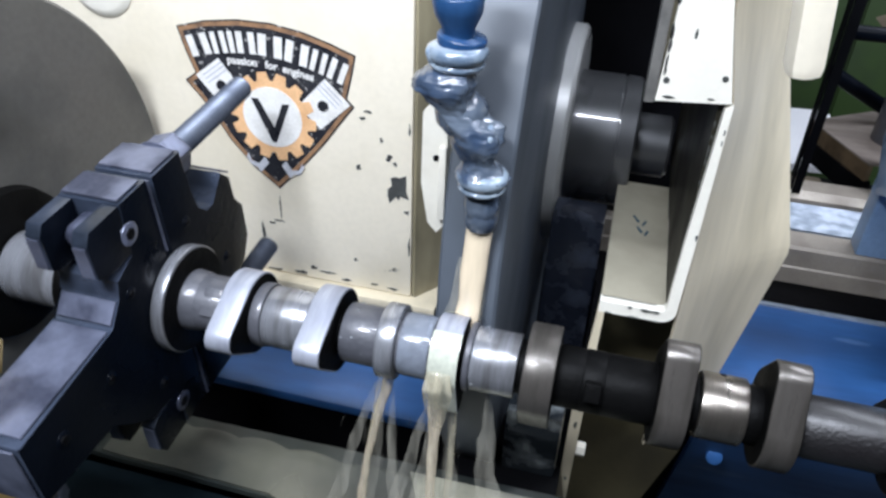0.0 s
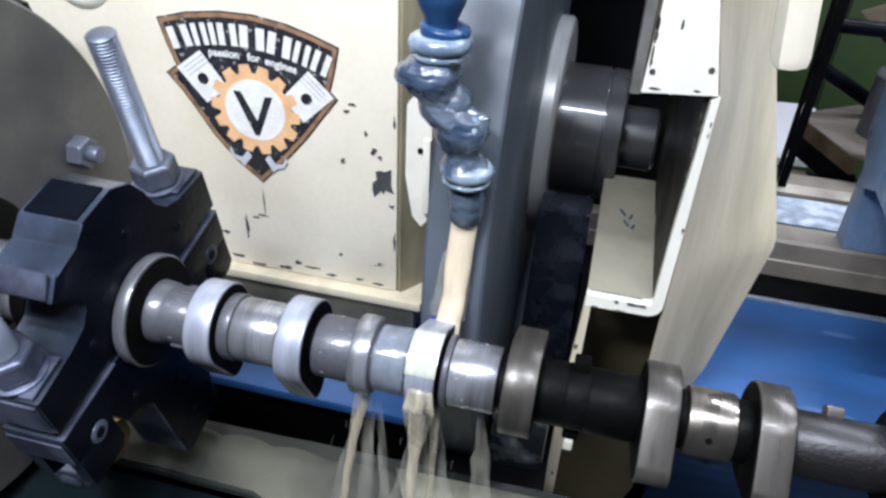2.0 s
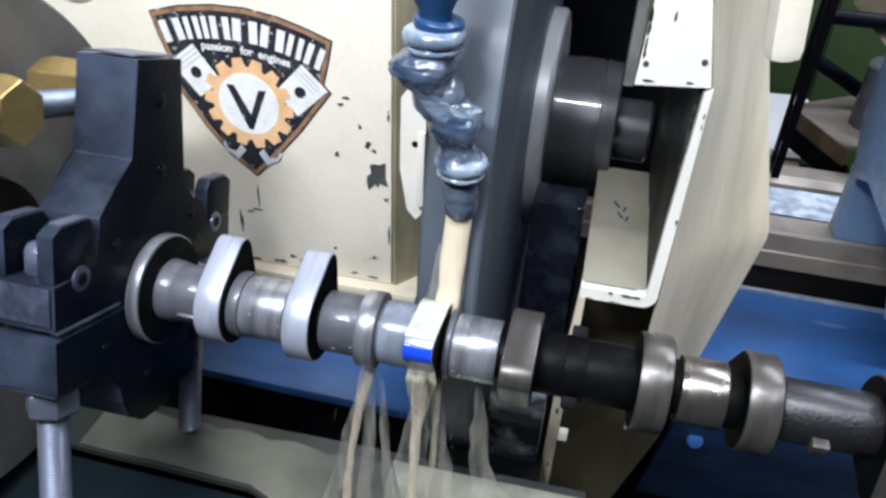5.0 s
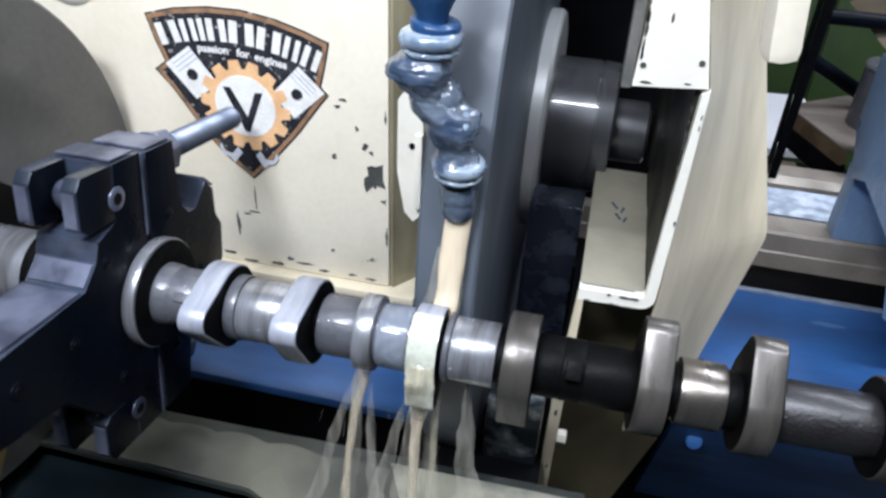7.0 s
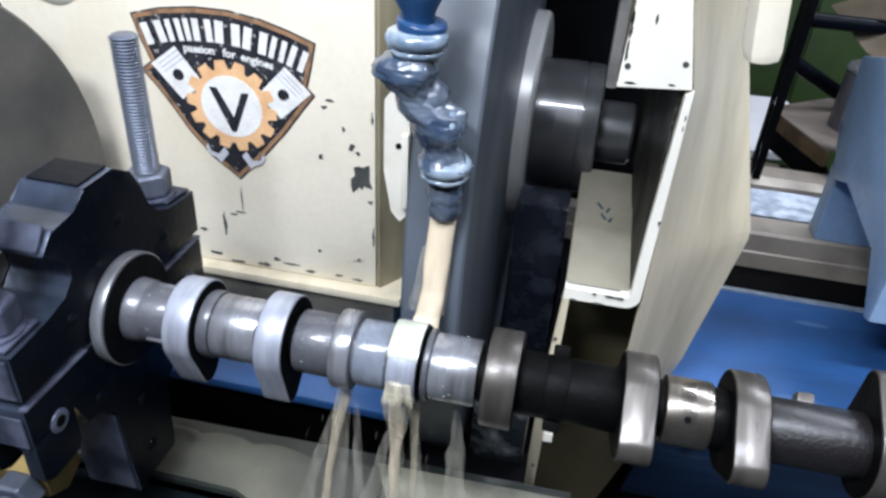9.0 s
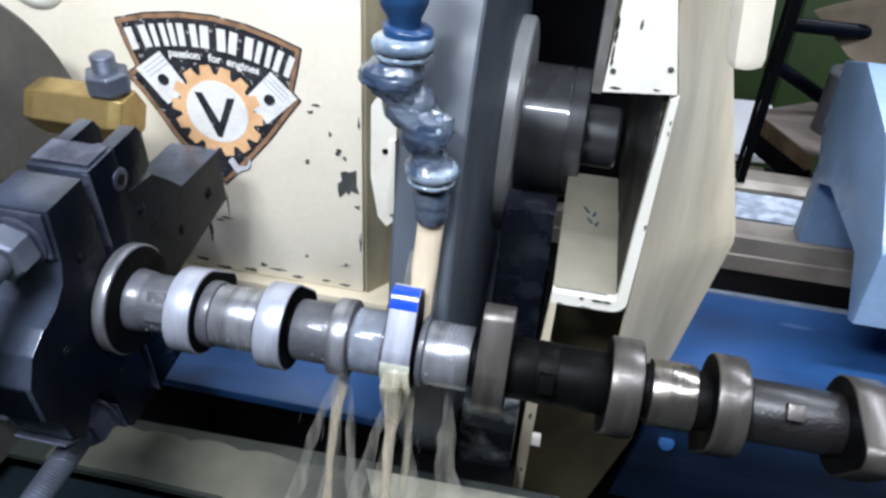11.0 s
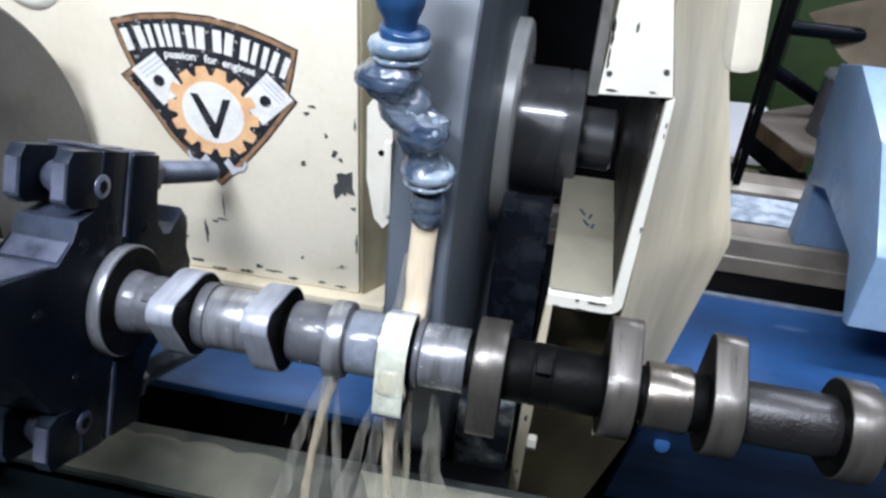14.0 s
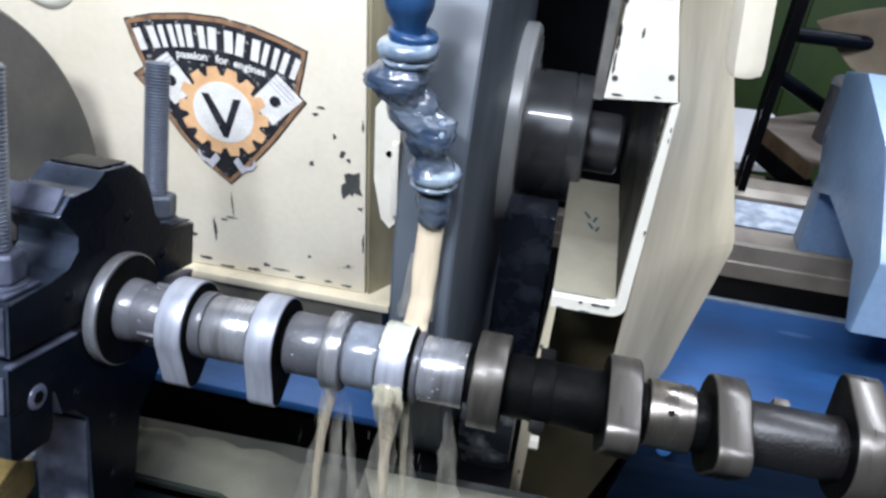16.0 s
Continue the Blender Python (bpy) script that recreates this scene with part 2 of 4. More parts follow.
def root(name, label, category, group="", at=(0, 0, 0)):
    ob = new(name)
    ob.location = at
    ob.empty_display_size = 0.02
    return tagged(ob, label, category, group)


def add_box(bm, a, b, bevel=0.0, m=None):
    c = [(p + q) / 2 for p, q in zip(a, b)]
    s = [abs(q - p) for p, q in zip(a, b)]
    t = Matrix.Translation(c) @ Matrix.Diagonal((*s, 1))
    new_verts = bmesh.ops.create_cube(bm, size=1, matrix=(m @ t) if m else t)["verts"]
    if bevel:
        edges = list({e for v in new_verts for e in v.link_edges})
        bmesh.ops.bevel(bm, geom=edges, offset=bevel, segments=2, affect="EDGES", profile=0.6)
    return bm


def box(a, b, bevel=0.0, m=None):
    return add_box(bmesh.new(), a, b, bevel, m)


def add_lathe(bm, profile, seg=48, m=None, wobble=0.0):
    """Turns (along, radius) pairs about the x axis, with closed ends."""
    rings = []
    for k, (x, r) in enumerate(profile):
        ring = []
        for i in range(seg):
            a = 2 * math.pi * i / seg
            q = r * (1 + wobble * noise.noise((x * 60, 3 * math.cos(a), 3 * math.sin(a) + k)))
            v = Vector((x, q * math.cos(a), q * math.sin(a)))
            ring.append(bm.verts.new(m @ v if m else v))
        rings.append(ring)
    for p, q in zip(rings, rings[1:]):
        for i in range(seg):
            bm.faces.new((p[i], p[(i + 1) % seg], q[(i + 1) % seg], q[i]))
    bm.faces.new(rings[0])
    bm.faces.new(rings[-1])
    return bm


def lathe(profile, seg=48, m=None, wobble=0.0):
    return add_lathe(bmesh.new(), profile, seg, m, wobble)


def drum(x0, x1, r, b=0.001, seg=48, m=None):
    return lathe([(x0, r - b), (x0 + b * 0.3, r - b * 0.3), (x0 + b, r), (x1 - b, r), (x1 - b * 0.3, r - b * 0.3), (x1, r - b)], seg, m)


def prism(poly, x0, x1, bevel=0.0, m=None):
    """A polygon of (y, z) points pulled along x."""
    bm = bmesh.new()
    lo = [bm.verts.new((x0, y, z)) for y, z in poly]
    hi = [bm.verts.new((x1, y, z)) for y, z in poly]
    bm.faces.new(lo)
    bm.faces.new(hi)
    n = len(poly)
    for i in range(n):
        bm.faces.new((lo[i], lo[(i + 1) % n], hi[(i + 1) % n], hi[i]))
    if bevel:
        bmesh.ops.bevel(bm, geom=list(bm.edges), offset=bevel, segments=2, affect="EDGES", profile=0.6)
    if m:
        bmesh.ops.transform(bm, matrix=m, verts=bm.verts)
    return bm


ALONG_Z = pose(0, 0, 0, 0, -90, 0)  # turns the x axis to z


def hex_bm(across, height, hole=0.0, m=None):
    """A hexagonal nut or head along x with chamfered corners."""
    r = across / math.sqrt(3)
    bm = bmesh.new()
    add_lathe(bm, [(0, r * 0.9), (height * 0.12, r), (height * 0.88, r), (height, r * 0.9)], 6, m)
    bmesh.ops.bevel(bm, geom=list(bm.edges), offset=across * 0.02, segments=1, affect="EDGES")
    return bm


def thread_bm(length, r, pitch=0.0025, plain=0.0, m=None):
    prof = [(0, r * 0.82), (0.002, r)]
    x = 0.002
    while x < length - plain - pitch:
        prof += [(x + pitch * 0.5, r * 0.85), (x + pitch, r)]
        x += pitch
    prof += [(length - 0.002, r), (length, r * 0.82)]
    return lathe(prof, 20, m)


def sheet(pts, thick, m=None):
    """A plate bounded by points in one plane, thickened along its normal."""
    bm = bmesh.new()
    f = bm.faces.new([bm.verts.new(p) for p in pts])
    f.normal_update()
    off = f.normal * thick
    r = bmesh.ops.extrude_face_region(bm, geom=[f])
    bmesh.ops.translate(bm, vec=off, verts=[v for v in r["geom"] if isinstance(v, bmesh.types.BMVert)])
    return bm


def flat(poly, y0, y1):
    """A polygon of (x, z) points pulled along y."""
    bm = bmesh.new()
    lo = [bm.verts.new((x, y0, z)) for x, z in poly]
    hi = [bm.verts.new((x, y1, z)) for x, z in poly]
    bm.faces.new(lo)
    bm.faces.new(hi)
    n = len(poly)
    for i in range(n):
        bm.faces.new((lo[i], lo[(i + 1) % n], hi[(i + 1) % n], hi[i]))
    return bm


def ribbon(points, seed, seg=14, rough=0.10, lumps=0.0):
    """A running strand: (x, y, z, half width, half depth) from top to bottom, uneven along its way."""
    bm = bmesh.new()
    rings = []
    steps = 20 if lumps else 8
    rows = []
    for p, q in zip(points, points[1:]):
        rows += [tuple(a + (b - a) * k / steps for a, b in zip(p, q)) for k in range(steps)]
    rows.append(points[-1])
    for n, (x, y, z, w, d) in enumerate(rows):
        k = 1 + rough * 2 * noise.noise((seed, z * 60, 0.5))
        dx = w * rough * 3 * noise.noise((seed + 7, z * 35, 2.5))
        ring = []
        for i in range(seg):
            a = 2 * math.pi * i / seg
            q = 1 + rough * noise.noise((seed + 2 * math.cos(a), 2 * math.sin(a), z * 50))
            ring.append(bm.verts.new((x + dx + w * k * q * math.cos(a), y + d * k * q * math.sin(a), z)))
        rings.append(ring)
    for p, q in zip(rings, rings[1:]):
        for i in range(seg):
            bm.faces.new((p[i], p[(i + 1) % seg], q[(i + 1) % seg], q[i]))
    bm.faces.new(rings[0])
    bm.faces.new(rings[-1])
    if lumps:
        for v in bm.verts:
            v.co += lumps * Vector(noise.noise_vector(v.co * 170)) + 0.5 * lumps * Vector(noise.noise_vector(v.co * 420))
    return bm


# ---------- the room ----------
def build_room():
    t = tagged(part("floor", box((-3, -2.6, -1.15), (3.4, 3.2, -1.05)), CONCRETE), "grey concrete workshop floor", "floor", kind="structure")
    tagged(part("ceiling", box((-3, -2.6, 2.0), (3.4, 3.2, 2.1)), WALL), "dark workshop ceiling above the machine", "ceiling", kind="structure")
    tagged(part("wall_north", box((-3.1, 3.2, -1.15), (3.5, 3.3, 2.1)), WALL), "dark far wall of the workshop", "wall", kind="structure")
    tagged(part("wall_south", box((-3.1, -2.7, -1.15), (3.5, -2.6, 2.1)), WALL), "dark wall behind the operator", "wall", kind="structure")
    tagged(part("wall_west", box((-3.1, -2.6, -1.15), (-3.0, 3.2, 2.1)), WALL), "dark side wall of the workshop", "wall", kind="structure")
    tagged(part("wall_east", box((3.4, -2.6, -1.15), (3.5, 3.2, 2.1)), WALL), "dark side wall of the workshop", "wall", kind="structure")


build_room()


# ---------- the grinder's bed ----------
def build_bed():
    bed = root("machine_bed", "blue enamelled grinder bed, wet with coolant, under the camshaft", "machine bed")
    part("table_top", box((-0.75, 0.11, -0.212), (-0.062, 0.42, -0.20), 0.004), BLUE, bed, "wet blue table surface", 40)
    part("table_top", box((0.186, 0.205, -0.212), (1.1, 0.42, -0.20), 0.0012), BLUE, bed, "wet blue table surface", 40)
    part("apron", prism([(0.207, -0.2125), (0.340, -0.52), (0.352, -0.52), (0.221, -0.2125)], 0.192, 1.1), BLUE, bed, "blue apron sloping back under the table", 40)
    part("table_edge", box((0.13, 0.419, -0.204), (1.1, 0.426, -0.197), 0.002), WAY_STEEL, bed, "bare bright steel edge", 40)
    part("front_face", box((-0.75, 0.118, -1.05), (0.056, 0.16, -0.214)), BLACK, bed, "black front under the table")
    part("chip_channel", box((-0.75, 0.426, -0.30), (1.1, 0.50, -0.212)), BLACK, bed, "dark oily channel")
    prof = [(0.50, -0.30), (0.50, -0.189), (0.502, -0.187), (0.502, -0.162), (0.506, -0.159), (0.545, -0.159), (0.548, -0.30)]
    part("front_way", prism(prof, -0.75, 1.1), WAY_TOP, bed, "dusty cream edge of the front way")
    prof = [(0.549, -0.30), (0.549, -0.158), (0.590, -0.140), (0.592, -0.30)]
    part("scraped_way", prism(prof, -0.75, 1.1), WAY_STEEL, bed, "wet scraped steel way with frosted marks")
    prof = [(0.593, -0.30), (0.593, -0.135), (0.606, -0.128), (0.64, -0.128), (0.65, -0.30)]
    part("rear_way", prism(prof, -0.75, 1.1), WAY_TOP, bed, "dusty flat top of the rear way")
    part("column", box((-0.75, 0.335, -1.05), (1.1, 0.64, -0.302)), BLACK, bed)
    for x in (0.19,):
        part("bolt_head", drum(0, 0.006, 0.009, 0.0015, 24, Matrix.Translation((x + 0.03, 0.2389, -0.288)) @ pose(0, 0, 0, -23.4, 0, 0) @ pose(0, 0, 0, 0, 0, -90)), BLUE, bed, "painted bolt head", 30)


def wet_sheet(x0, x1, y_back, y_front, z, thick, nx=96, ny=14, rim=0.0):
    """A thin uneven sheet between two outlines y(x), with an optional raised rim at the back."""
    bm = bmesh.new()
    grid = []
    for i in range(nx + 1):
        x = x0 + (x1 - x0) * i / nx
        a, b = y_back(x), y_front(x)
        row = []
        for j in range(ny + 1):
            s = (j / ny) ** 1.5
            y = a + (b - a) * s
            edge = rim * math.exp(-((a - y) / 0.006 - 0.5) ** 2)
            row.append(bm.verts.new((x, y, z + edge + 0.0010 * noise.noise((x * 30, y * 30, 0)))))
        grid.append(row)
    for i in range(nx):
        for j in range(ny):
            bm.faces.new((grid[i][j], grid[i + 1][j], grid[i + 1][j + 1], grid[i][j + 1]))
    r = bmesh.ops.extrude_face_region(bm, geom=list(bm.faces))
    bmesh.ops.translate(bm, vec=(0, 0, -thick), verts=[v for v in r["geom"] if isinstance(v, bmesh.types.BMVert)])
    return bm


def build_tray():
    tray = root("coolant_tray", "wet grey steel splash tray with a milky scummy puddle", "tray")

    def scallops(x):
        lobes = abs(math.sin(x * 52 + 2.2 * noise.noise((x * 9, 0.2, 0))))
        return 0.0405 + 0.0055 * lobes ** 0.6 + 0.003 * noise.noise((x * 22, 1.3, 0))

    def front(x):
        return -0.009 + 0.002 * noise.noise((x * 12, 4.0, 0)) - 0.05 * max(0.0, min(1.0, (x + 0.19) / 0.12))

    part("tray_floor", wet_sheet(-0.62, 0.10, lambda x: 0.057 + 0.03 * max(0.0, x + 0.30) * (1 if x < -0.05 else 0.8), front, -0.2045, 0.006), TRAY, tray, "dark grey-green wet steel", 50)
    part("puddle", wet_sheet(-0.36, 0.10, scallops, lambda x: front(x) + 0.002, -0.2012, 0.0025, rim=0.0016), PUDDLE, tray, "milky grey-beige coolant puddle with a scalloped foam edge", 60)
    part("front_lip", box((-0.62, -0.36, -0.25), (0.6, -0.004, -0.226), 0.003), TRAY_DARK, tray, "dark wet lower step", 40)
    part("end_rim", sheet([(-0.075, 0.046, -0.194), (0.098, 0.050, -0.194), (0.098, -0.06, -0.199), (-0.02, -0.06, -0.199)], 0.006), FOAM, tray, "milky foam running over the rim")
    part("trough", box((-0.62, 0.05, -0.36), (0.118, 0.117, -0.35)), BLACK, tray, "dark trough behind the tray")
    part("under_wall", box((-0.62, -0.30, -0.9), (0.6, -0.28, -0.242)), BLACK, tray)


# ---------- the wheel head ----------
PANEL_Y = 0.22


def build_wheel_head():
    head = root("wheel_head_cover", "cream painted steel wheel head cover with chipped paint", "machine cover")
    x0, x1, z0 = -0.62, -0.129, -0.134
    part("front_panel", box((x0, PANEL_Y, z0), (x1, PANEL_Y + 0.02, 0.62), 0.003), CREAM, head, "flat chipped cream panel", 40)
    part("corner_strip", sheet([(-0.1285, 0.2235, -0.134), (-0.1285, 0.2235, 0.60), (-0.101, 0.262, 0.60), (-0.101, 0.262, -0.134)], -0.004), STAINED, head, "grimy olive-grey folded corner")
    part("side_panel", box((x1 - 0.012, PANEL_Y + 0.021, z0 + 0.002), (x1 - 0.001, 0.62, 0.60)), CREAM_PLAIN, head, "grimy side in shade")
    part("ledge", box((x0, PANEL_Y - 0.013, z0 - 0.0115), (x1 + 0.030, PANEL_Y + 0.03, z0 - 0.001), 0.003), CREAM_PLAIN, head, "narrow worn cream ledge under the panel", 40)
    part("bottom_lip", box((x0, PANEL_Y - 0.008, z0 - 0.045), (x1 + 0.022, PANEL_Y + 0.03, z0 - 0.0120), 0.003), DARK_LIP, head, "dark brown lower lip", 40)
    part("cover_bulge", lathe([(0, 0.034), (0.003, 0.03), (0.004, 0.026)], 36, Matrix.Translation((-0.435, PANEL_Y - 0.001, 0.165)) @ pose(0, 0, 0, 0, 0, -90)), CREAM_CLEAN, head, "round filled plug under the paint", 30)
    rnd = random.Random(11)

    def chip(x, z, w, h, n=14):
        pts = []
        for i in range(n):
            a = 2 * math.pi * i / n
            q = rnd.uniform(0.35, 1.35)
            pts.append((x + w * q * math.cos(a), z + h * q * math.sin(a)))
        part("paint_chip", flat(pts, PANEL_Y - 0.0008, PANEL_Y + 0.001), CHIP, head, "bare dark spot where paint flaked off")

    for x, z, w, h in ((-0.1440, -0.006, 0.0113, 0.0172), (-0.184, 0.012, 0.003, 0.003), (-0.152, 0.028, 0.003, 0.0035), (-0.146, 0.022, 0.0022, 0.002),
                       (-0.134, -0.03, 0.0025, 0.003), (-0.295, -0.082, 0.0022, 0.013), (-0.283, -0.07, 0.004, 0.0012), (-0.32, -0.095, 0.005, 0.0018),
                       (-0.24, -0.119, 0.004, 0.002), (-0.222, -0.122, 0.009, 0.0014), (-0.20, -0.127, 0.006, 0.0018), (-0.255, -0.128, 0.007, 0.002),
                       (-0.272, -0.05, 0.0006, 0.012), (-0.275, -0.066, 0.006, 0.0007), (-0.148, -0.128, 0.006, 0.0015), (-0.17, -0.126, 0.004, 0.001), (-0.31, -0.124, 0.009, 0.0016),
                       (-0.34, -0.118, 0.006, 0.002), (-0.285, -0.13, 0.01, 0.0012), (-0.132, 0.06, 0.0012, 0.006), (-0.1315, -0.07, 0.001, 0.01), (-0.19, -0.098, 0.0016, 0.0016), (-0.16, 0.045, 0.0016, 0.003), (-0.172, 0.072, 0.004, 0.0013), (-0.178, 0.065, 0.003, 0.0015)):
        chip(x, z, w, h)
    return head


def build_sticker():
    s = root("shield_sticker", "black and orange shield sticker with a printed gear and pistons", "sticker", at=(-0.27, PANEL_Y, 0.055))
    s.rotation_euler = (0, radians(3.4), 0)
    outline = [(-0.0951, 0.0709), (-0.0659, 0.0808), (-0.0324, 0.0873), (0.0, 0.0895), (0.0316, 0.0869), (0.0577, 0.0812), (0.0827, 0.0739), (0.0795, 0.0527),
               (0.0752, 0.0310), (0.0825, 0.0245), (0.0700, 0.0060), (0.0535, -0.0195), (0.0350, -0.0440), (0.0045, -0.0806),
               (-0.0235, -0.0612), (-0.0478, -0.0357), (-0.0607, -0.0171), (-0.0760, 0.0028), (-0.0915, 0.0187), (-0.0797, 0.0281), (-0.0885, 0.0492)]

    def shield(inset):
        n, pts = len(outline), []
        for i in range(n):
            (ax, az), (px, pz), (bx, bz) = outline[i - 1], outline[i], outline[(i + 1) % n]
            d, e = Vector((px - ax, pz - az)).normalized(), Vector((bx - px, bz - pz)).normalized()
            m = (Vector((d.y, -d.x)) + Vector((e.y, -e.x))).normalized()
            k = inset / max(0.45, m.dot(Vector((d.y, -d.x))))
            pts.append((px + m.x * k, pz + m.y * k))
        return pts

    part("border", flat(shield(0), -0.0010, 0.001), INK_BLACK, s, "thin black outer line")
    part("border", flat(shield(0.0014), -0.0013, -0.0009), INK_BROWN, s, "copper brown border band")
    part("field", flat(shield(0.0054), -0.0016, -0.0012), INK_BLACK, s, "scratched black field")
    # gear
    pts = []
    n, gz = 14, -0.0022
    for i in range(n):
        for da, r in ((-0.40, 0.0372), (-0.24, 0.0455), (0.24, 0.0455), (0.40, 0.0372)):
            a = 2 * math.pi * (i + da) / n
            pts.append((r * math.cos(a), gz + r * math.sin(a)))
    part("gear", flat(pts, -0.0022, -0.0017), INK_ORANGE, s, "orange toothed gear")
    ring = [(0.0308 * math.cos(a), gz + 0.0308 * math.sin(a)) for a in np.linspace(0, 2 * math.pi, 40, endpoint=False)]
    part("disc", flat(ring, -0.0026, -0.0021), INK_WHITE, s, "white round centre")
    wedge = [(-0.0214, 0.0145), (-0.0140, 0.0150), (0.0022, -0.0125), (0.0108, 0.0140), (0.0184, 0.0150), (0.0040, -0.0275), (-0.0005, -0.0275)]
    part("emblem", flat(wedge, -0.0031, -0.0025), INK_BLACK, s, "dark wedge emblem")
    # pistons
    for k in (-1, 1):
        m = Matrix.Translation((k * 0.0535, 0, 0.0215)) @ pose(0, 0, 0, 0, k * 40, 0)
        bm = flat([(-0.0165, -0.022), (0.0140, -0.022), (0.0165, 0.020), (-0.0165, 0.020)] if k > 0 else [(-0.0140, -0.022), (0.0165, -0.022), (0.0165, 0.020), (-0.0165, 0.020)], -0.0019, -0.0016)
        bmesh.ops.transform(bm, matrix=m, verts=bm.verts)
        part("piston", bm, INK_WHITE, s, "white printed piston")
        for z in (0.0150, 0.0108, 0.0066):
            bm = flat([(-0.0166, z), (0.010, z), (0.010, z + 0.0016), (-0.0166, z + 0.0016)] if k > 0 else [(-0.010, z), (0.0166, z), (0.0166, z + 0.0016), (-0.010, z + 0.0016)], -0.0021, -0.0018)
            bmesh.ops.transform(bm, matrix=m, verts=bm.verts)
            part("piston_groove", bm, INK_GREY, s)
        pin = [(0.0056 * math.cos(a), -0.002 + 0.0056 * math.sin(a)) for a in np.linspace(0, 2 * math.pi, 20, endpoint=False)]
        bm = flat(pin, -0.0021, -0.0018)
        bmesh.ops.transform(bm, matrix=m, verts=bm.verts)
        part("piston_pin", bm, INK_BLACK, s)
    for k in (-1, 1):
        rod = [(k * 0.0070, -0.053), (k * 0.0115, -0.047), (k * 0.0180, -0.056), (k * 0.0260, -0.0545), (k * 0.0290, -0.046), (k * 0.0310, -0.051), (k * 0.0270, -0.0585), (k * 0.0200, -0.0605), (k * 0.0160, -0.0655)]
        part("ornament", flat([(x + 0.001, z) for x, z in rod], -0.0021, -0.0017), INK_GREY, s, "grey printed connecting rod")
    # the brand's lettering as plain bars on an arc
    widths = (0.0215, 0.0145, 0.0050, 0.0185, 0.0240, 0.0225, 0.0145, 0.0165)
    x = -0.0835
    for w in widths:
        c = x + w / 2
        x += w + 0.0030
        arc = 0.0683 - 2.35 * (c + 0.003) ** 2
        turn = Matrix.Translation((c, 0, arc)) @ pose(0, 0, 0, 0, math.degrees(math.atan(4.7 * (c + 0.003))), 0)
        strokes = [(-w / 2, w / 2)] if w < 0.008 else [(-w / 2, -w * 0.16), (w * 0.16, w / 2)]
        for a, b in strokes:
            bm = flat([(a, -0.0102), (b, -0.0102), (b, 0.0102), (a, 0.0102)], -0.0022, -0.0017)
            bmesh.ops.transform(bm, matrix=turn, verts=bm.verts)
            part("lettering_bar", bm, INK_WHITE, s, "white lettering bar")
    # the slogan, word by word along a shallow arc
    for word, c, z, lean in (("passion", -0.0285, 0.0458, -4), ("for", 0.0010, 0.0468, 0), ("engines", 0.0275, 0.0448, 6)):
        cu = bpy.data.curves.new("slogan", "FONT")
        cu.body, cu.size, cu.align_x, cu.extrude = word, 0.0105, "CENTER", 0.0002
        cu.offset = 0.00025
        cu.materials.append(INK_WHITE)
        tx = new("slogan", cu)
        tx.parent = s
        tx.matrix_basis = Matrix.Translation((c, -0.0026, z)) @ pose(0, 0, 0, 90, lean, 0)
        tagged(tx, "small white printed slogan")


# ---------- the grinding wheel ----------
WHEEL_Y, WHEEL_R, FLANGE_R = 0.3975, 0.37, 0.120


def build_wheel():
    w = root("grinding_wheel", "large wet grey grinding wheel on its steel hub", "grinding wheel", at=(0, WHEEL_Y, 0))
    R = WHEEL_R
    part("abrasive_rim", lathe([(-0.052, R - 0.09), (-0.052, R - 0.002), (-0.050, R), (-0.010, R), (-0.008, R - 0.002), (-0.008, R - 0.075)], 160), WHEEL, w, "wet blue-grey abrasive", 30)
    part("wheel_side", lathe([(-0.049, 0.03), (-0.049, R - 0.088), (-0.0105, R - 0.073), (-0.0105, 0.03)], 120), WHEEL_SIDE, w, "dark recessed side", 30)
    part("flange", lathe([(-0.0115, FLANGE_R - 0.004), (-0.0110, FLANGE_R), (0.003, FLANGE_R), (0.0065, FLANGE_R - 0.003), (0.008, FLANGE_R - 0.010), (0.0065, FLANGE_R - 0.018), (0.0060, 0.03)], 96), SPINDLE, w, "turned steel flange", 30)
    part("collar", lathe([(0.0062, 0.072), (0.053, 0.072), (0.0535, 0.070), (0.0555, 0.070), (0.056, 0.072), (0.072, 0.071), (0.074, 0.068), (0.074, 0.03)], 64), SPINDLE_DARK, w, "bright turned spindle collar", 30)
    part("spindle_end", lathe([(0.0745, 0.034), (0.109, 0.034), (0.112, 0.031), (0.112, 0.01)], 48), SPINDLE_DARK, w, "dark spindle end", 30)
    return w


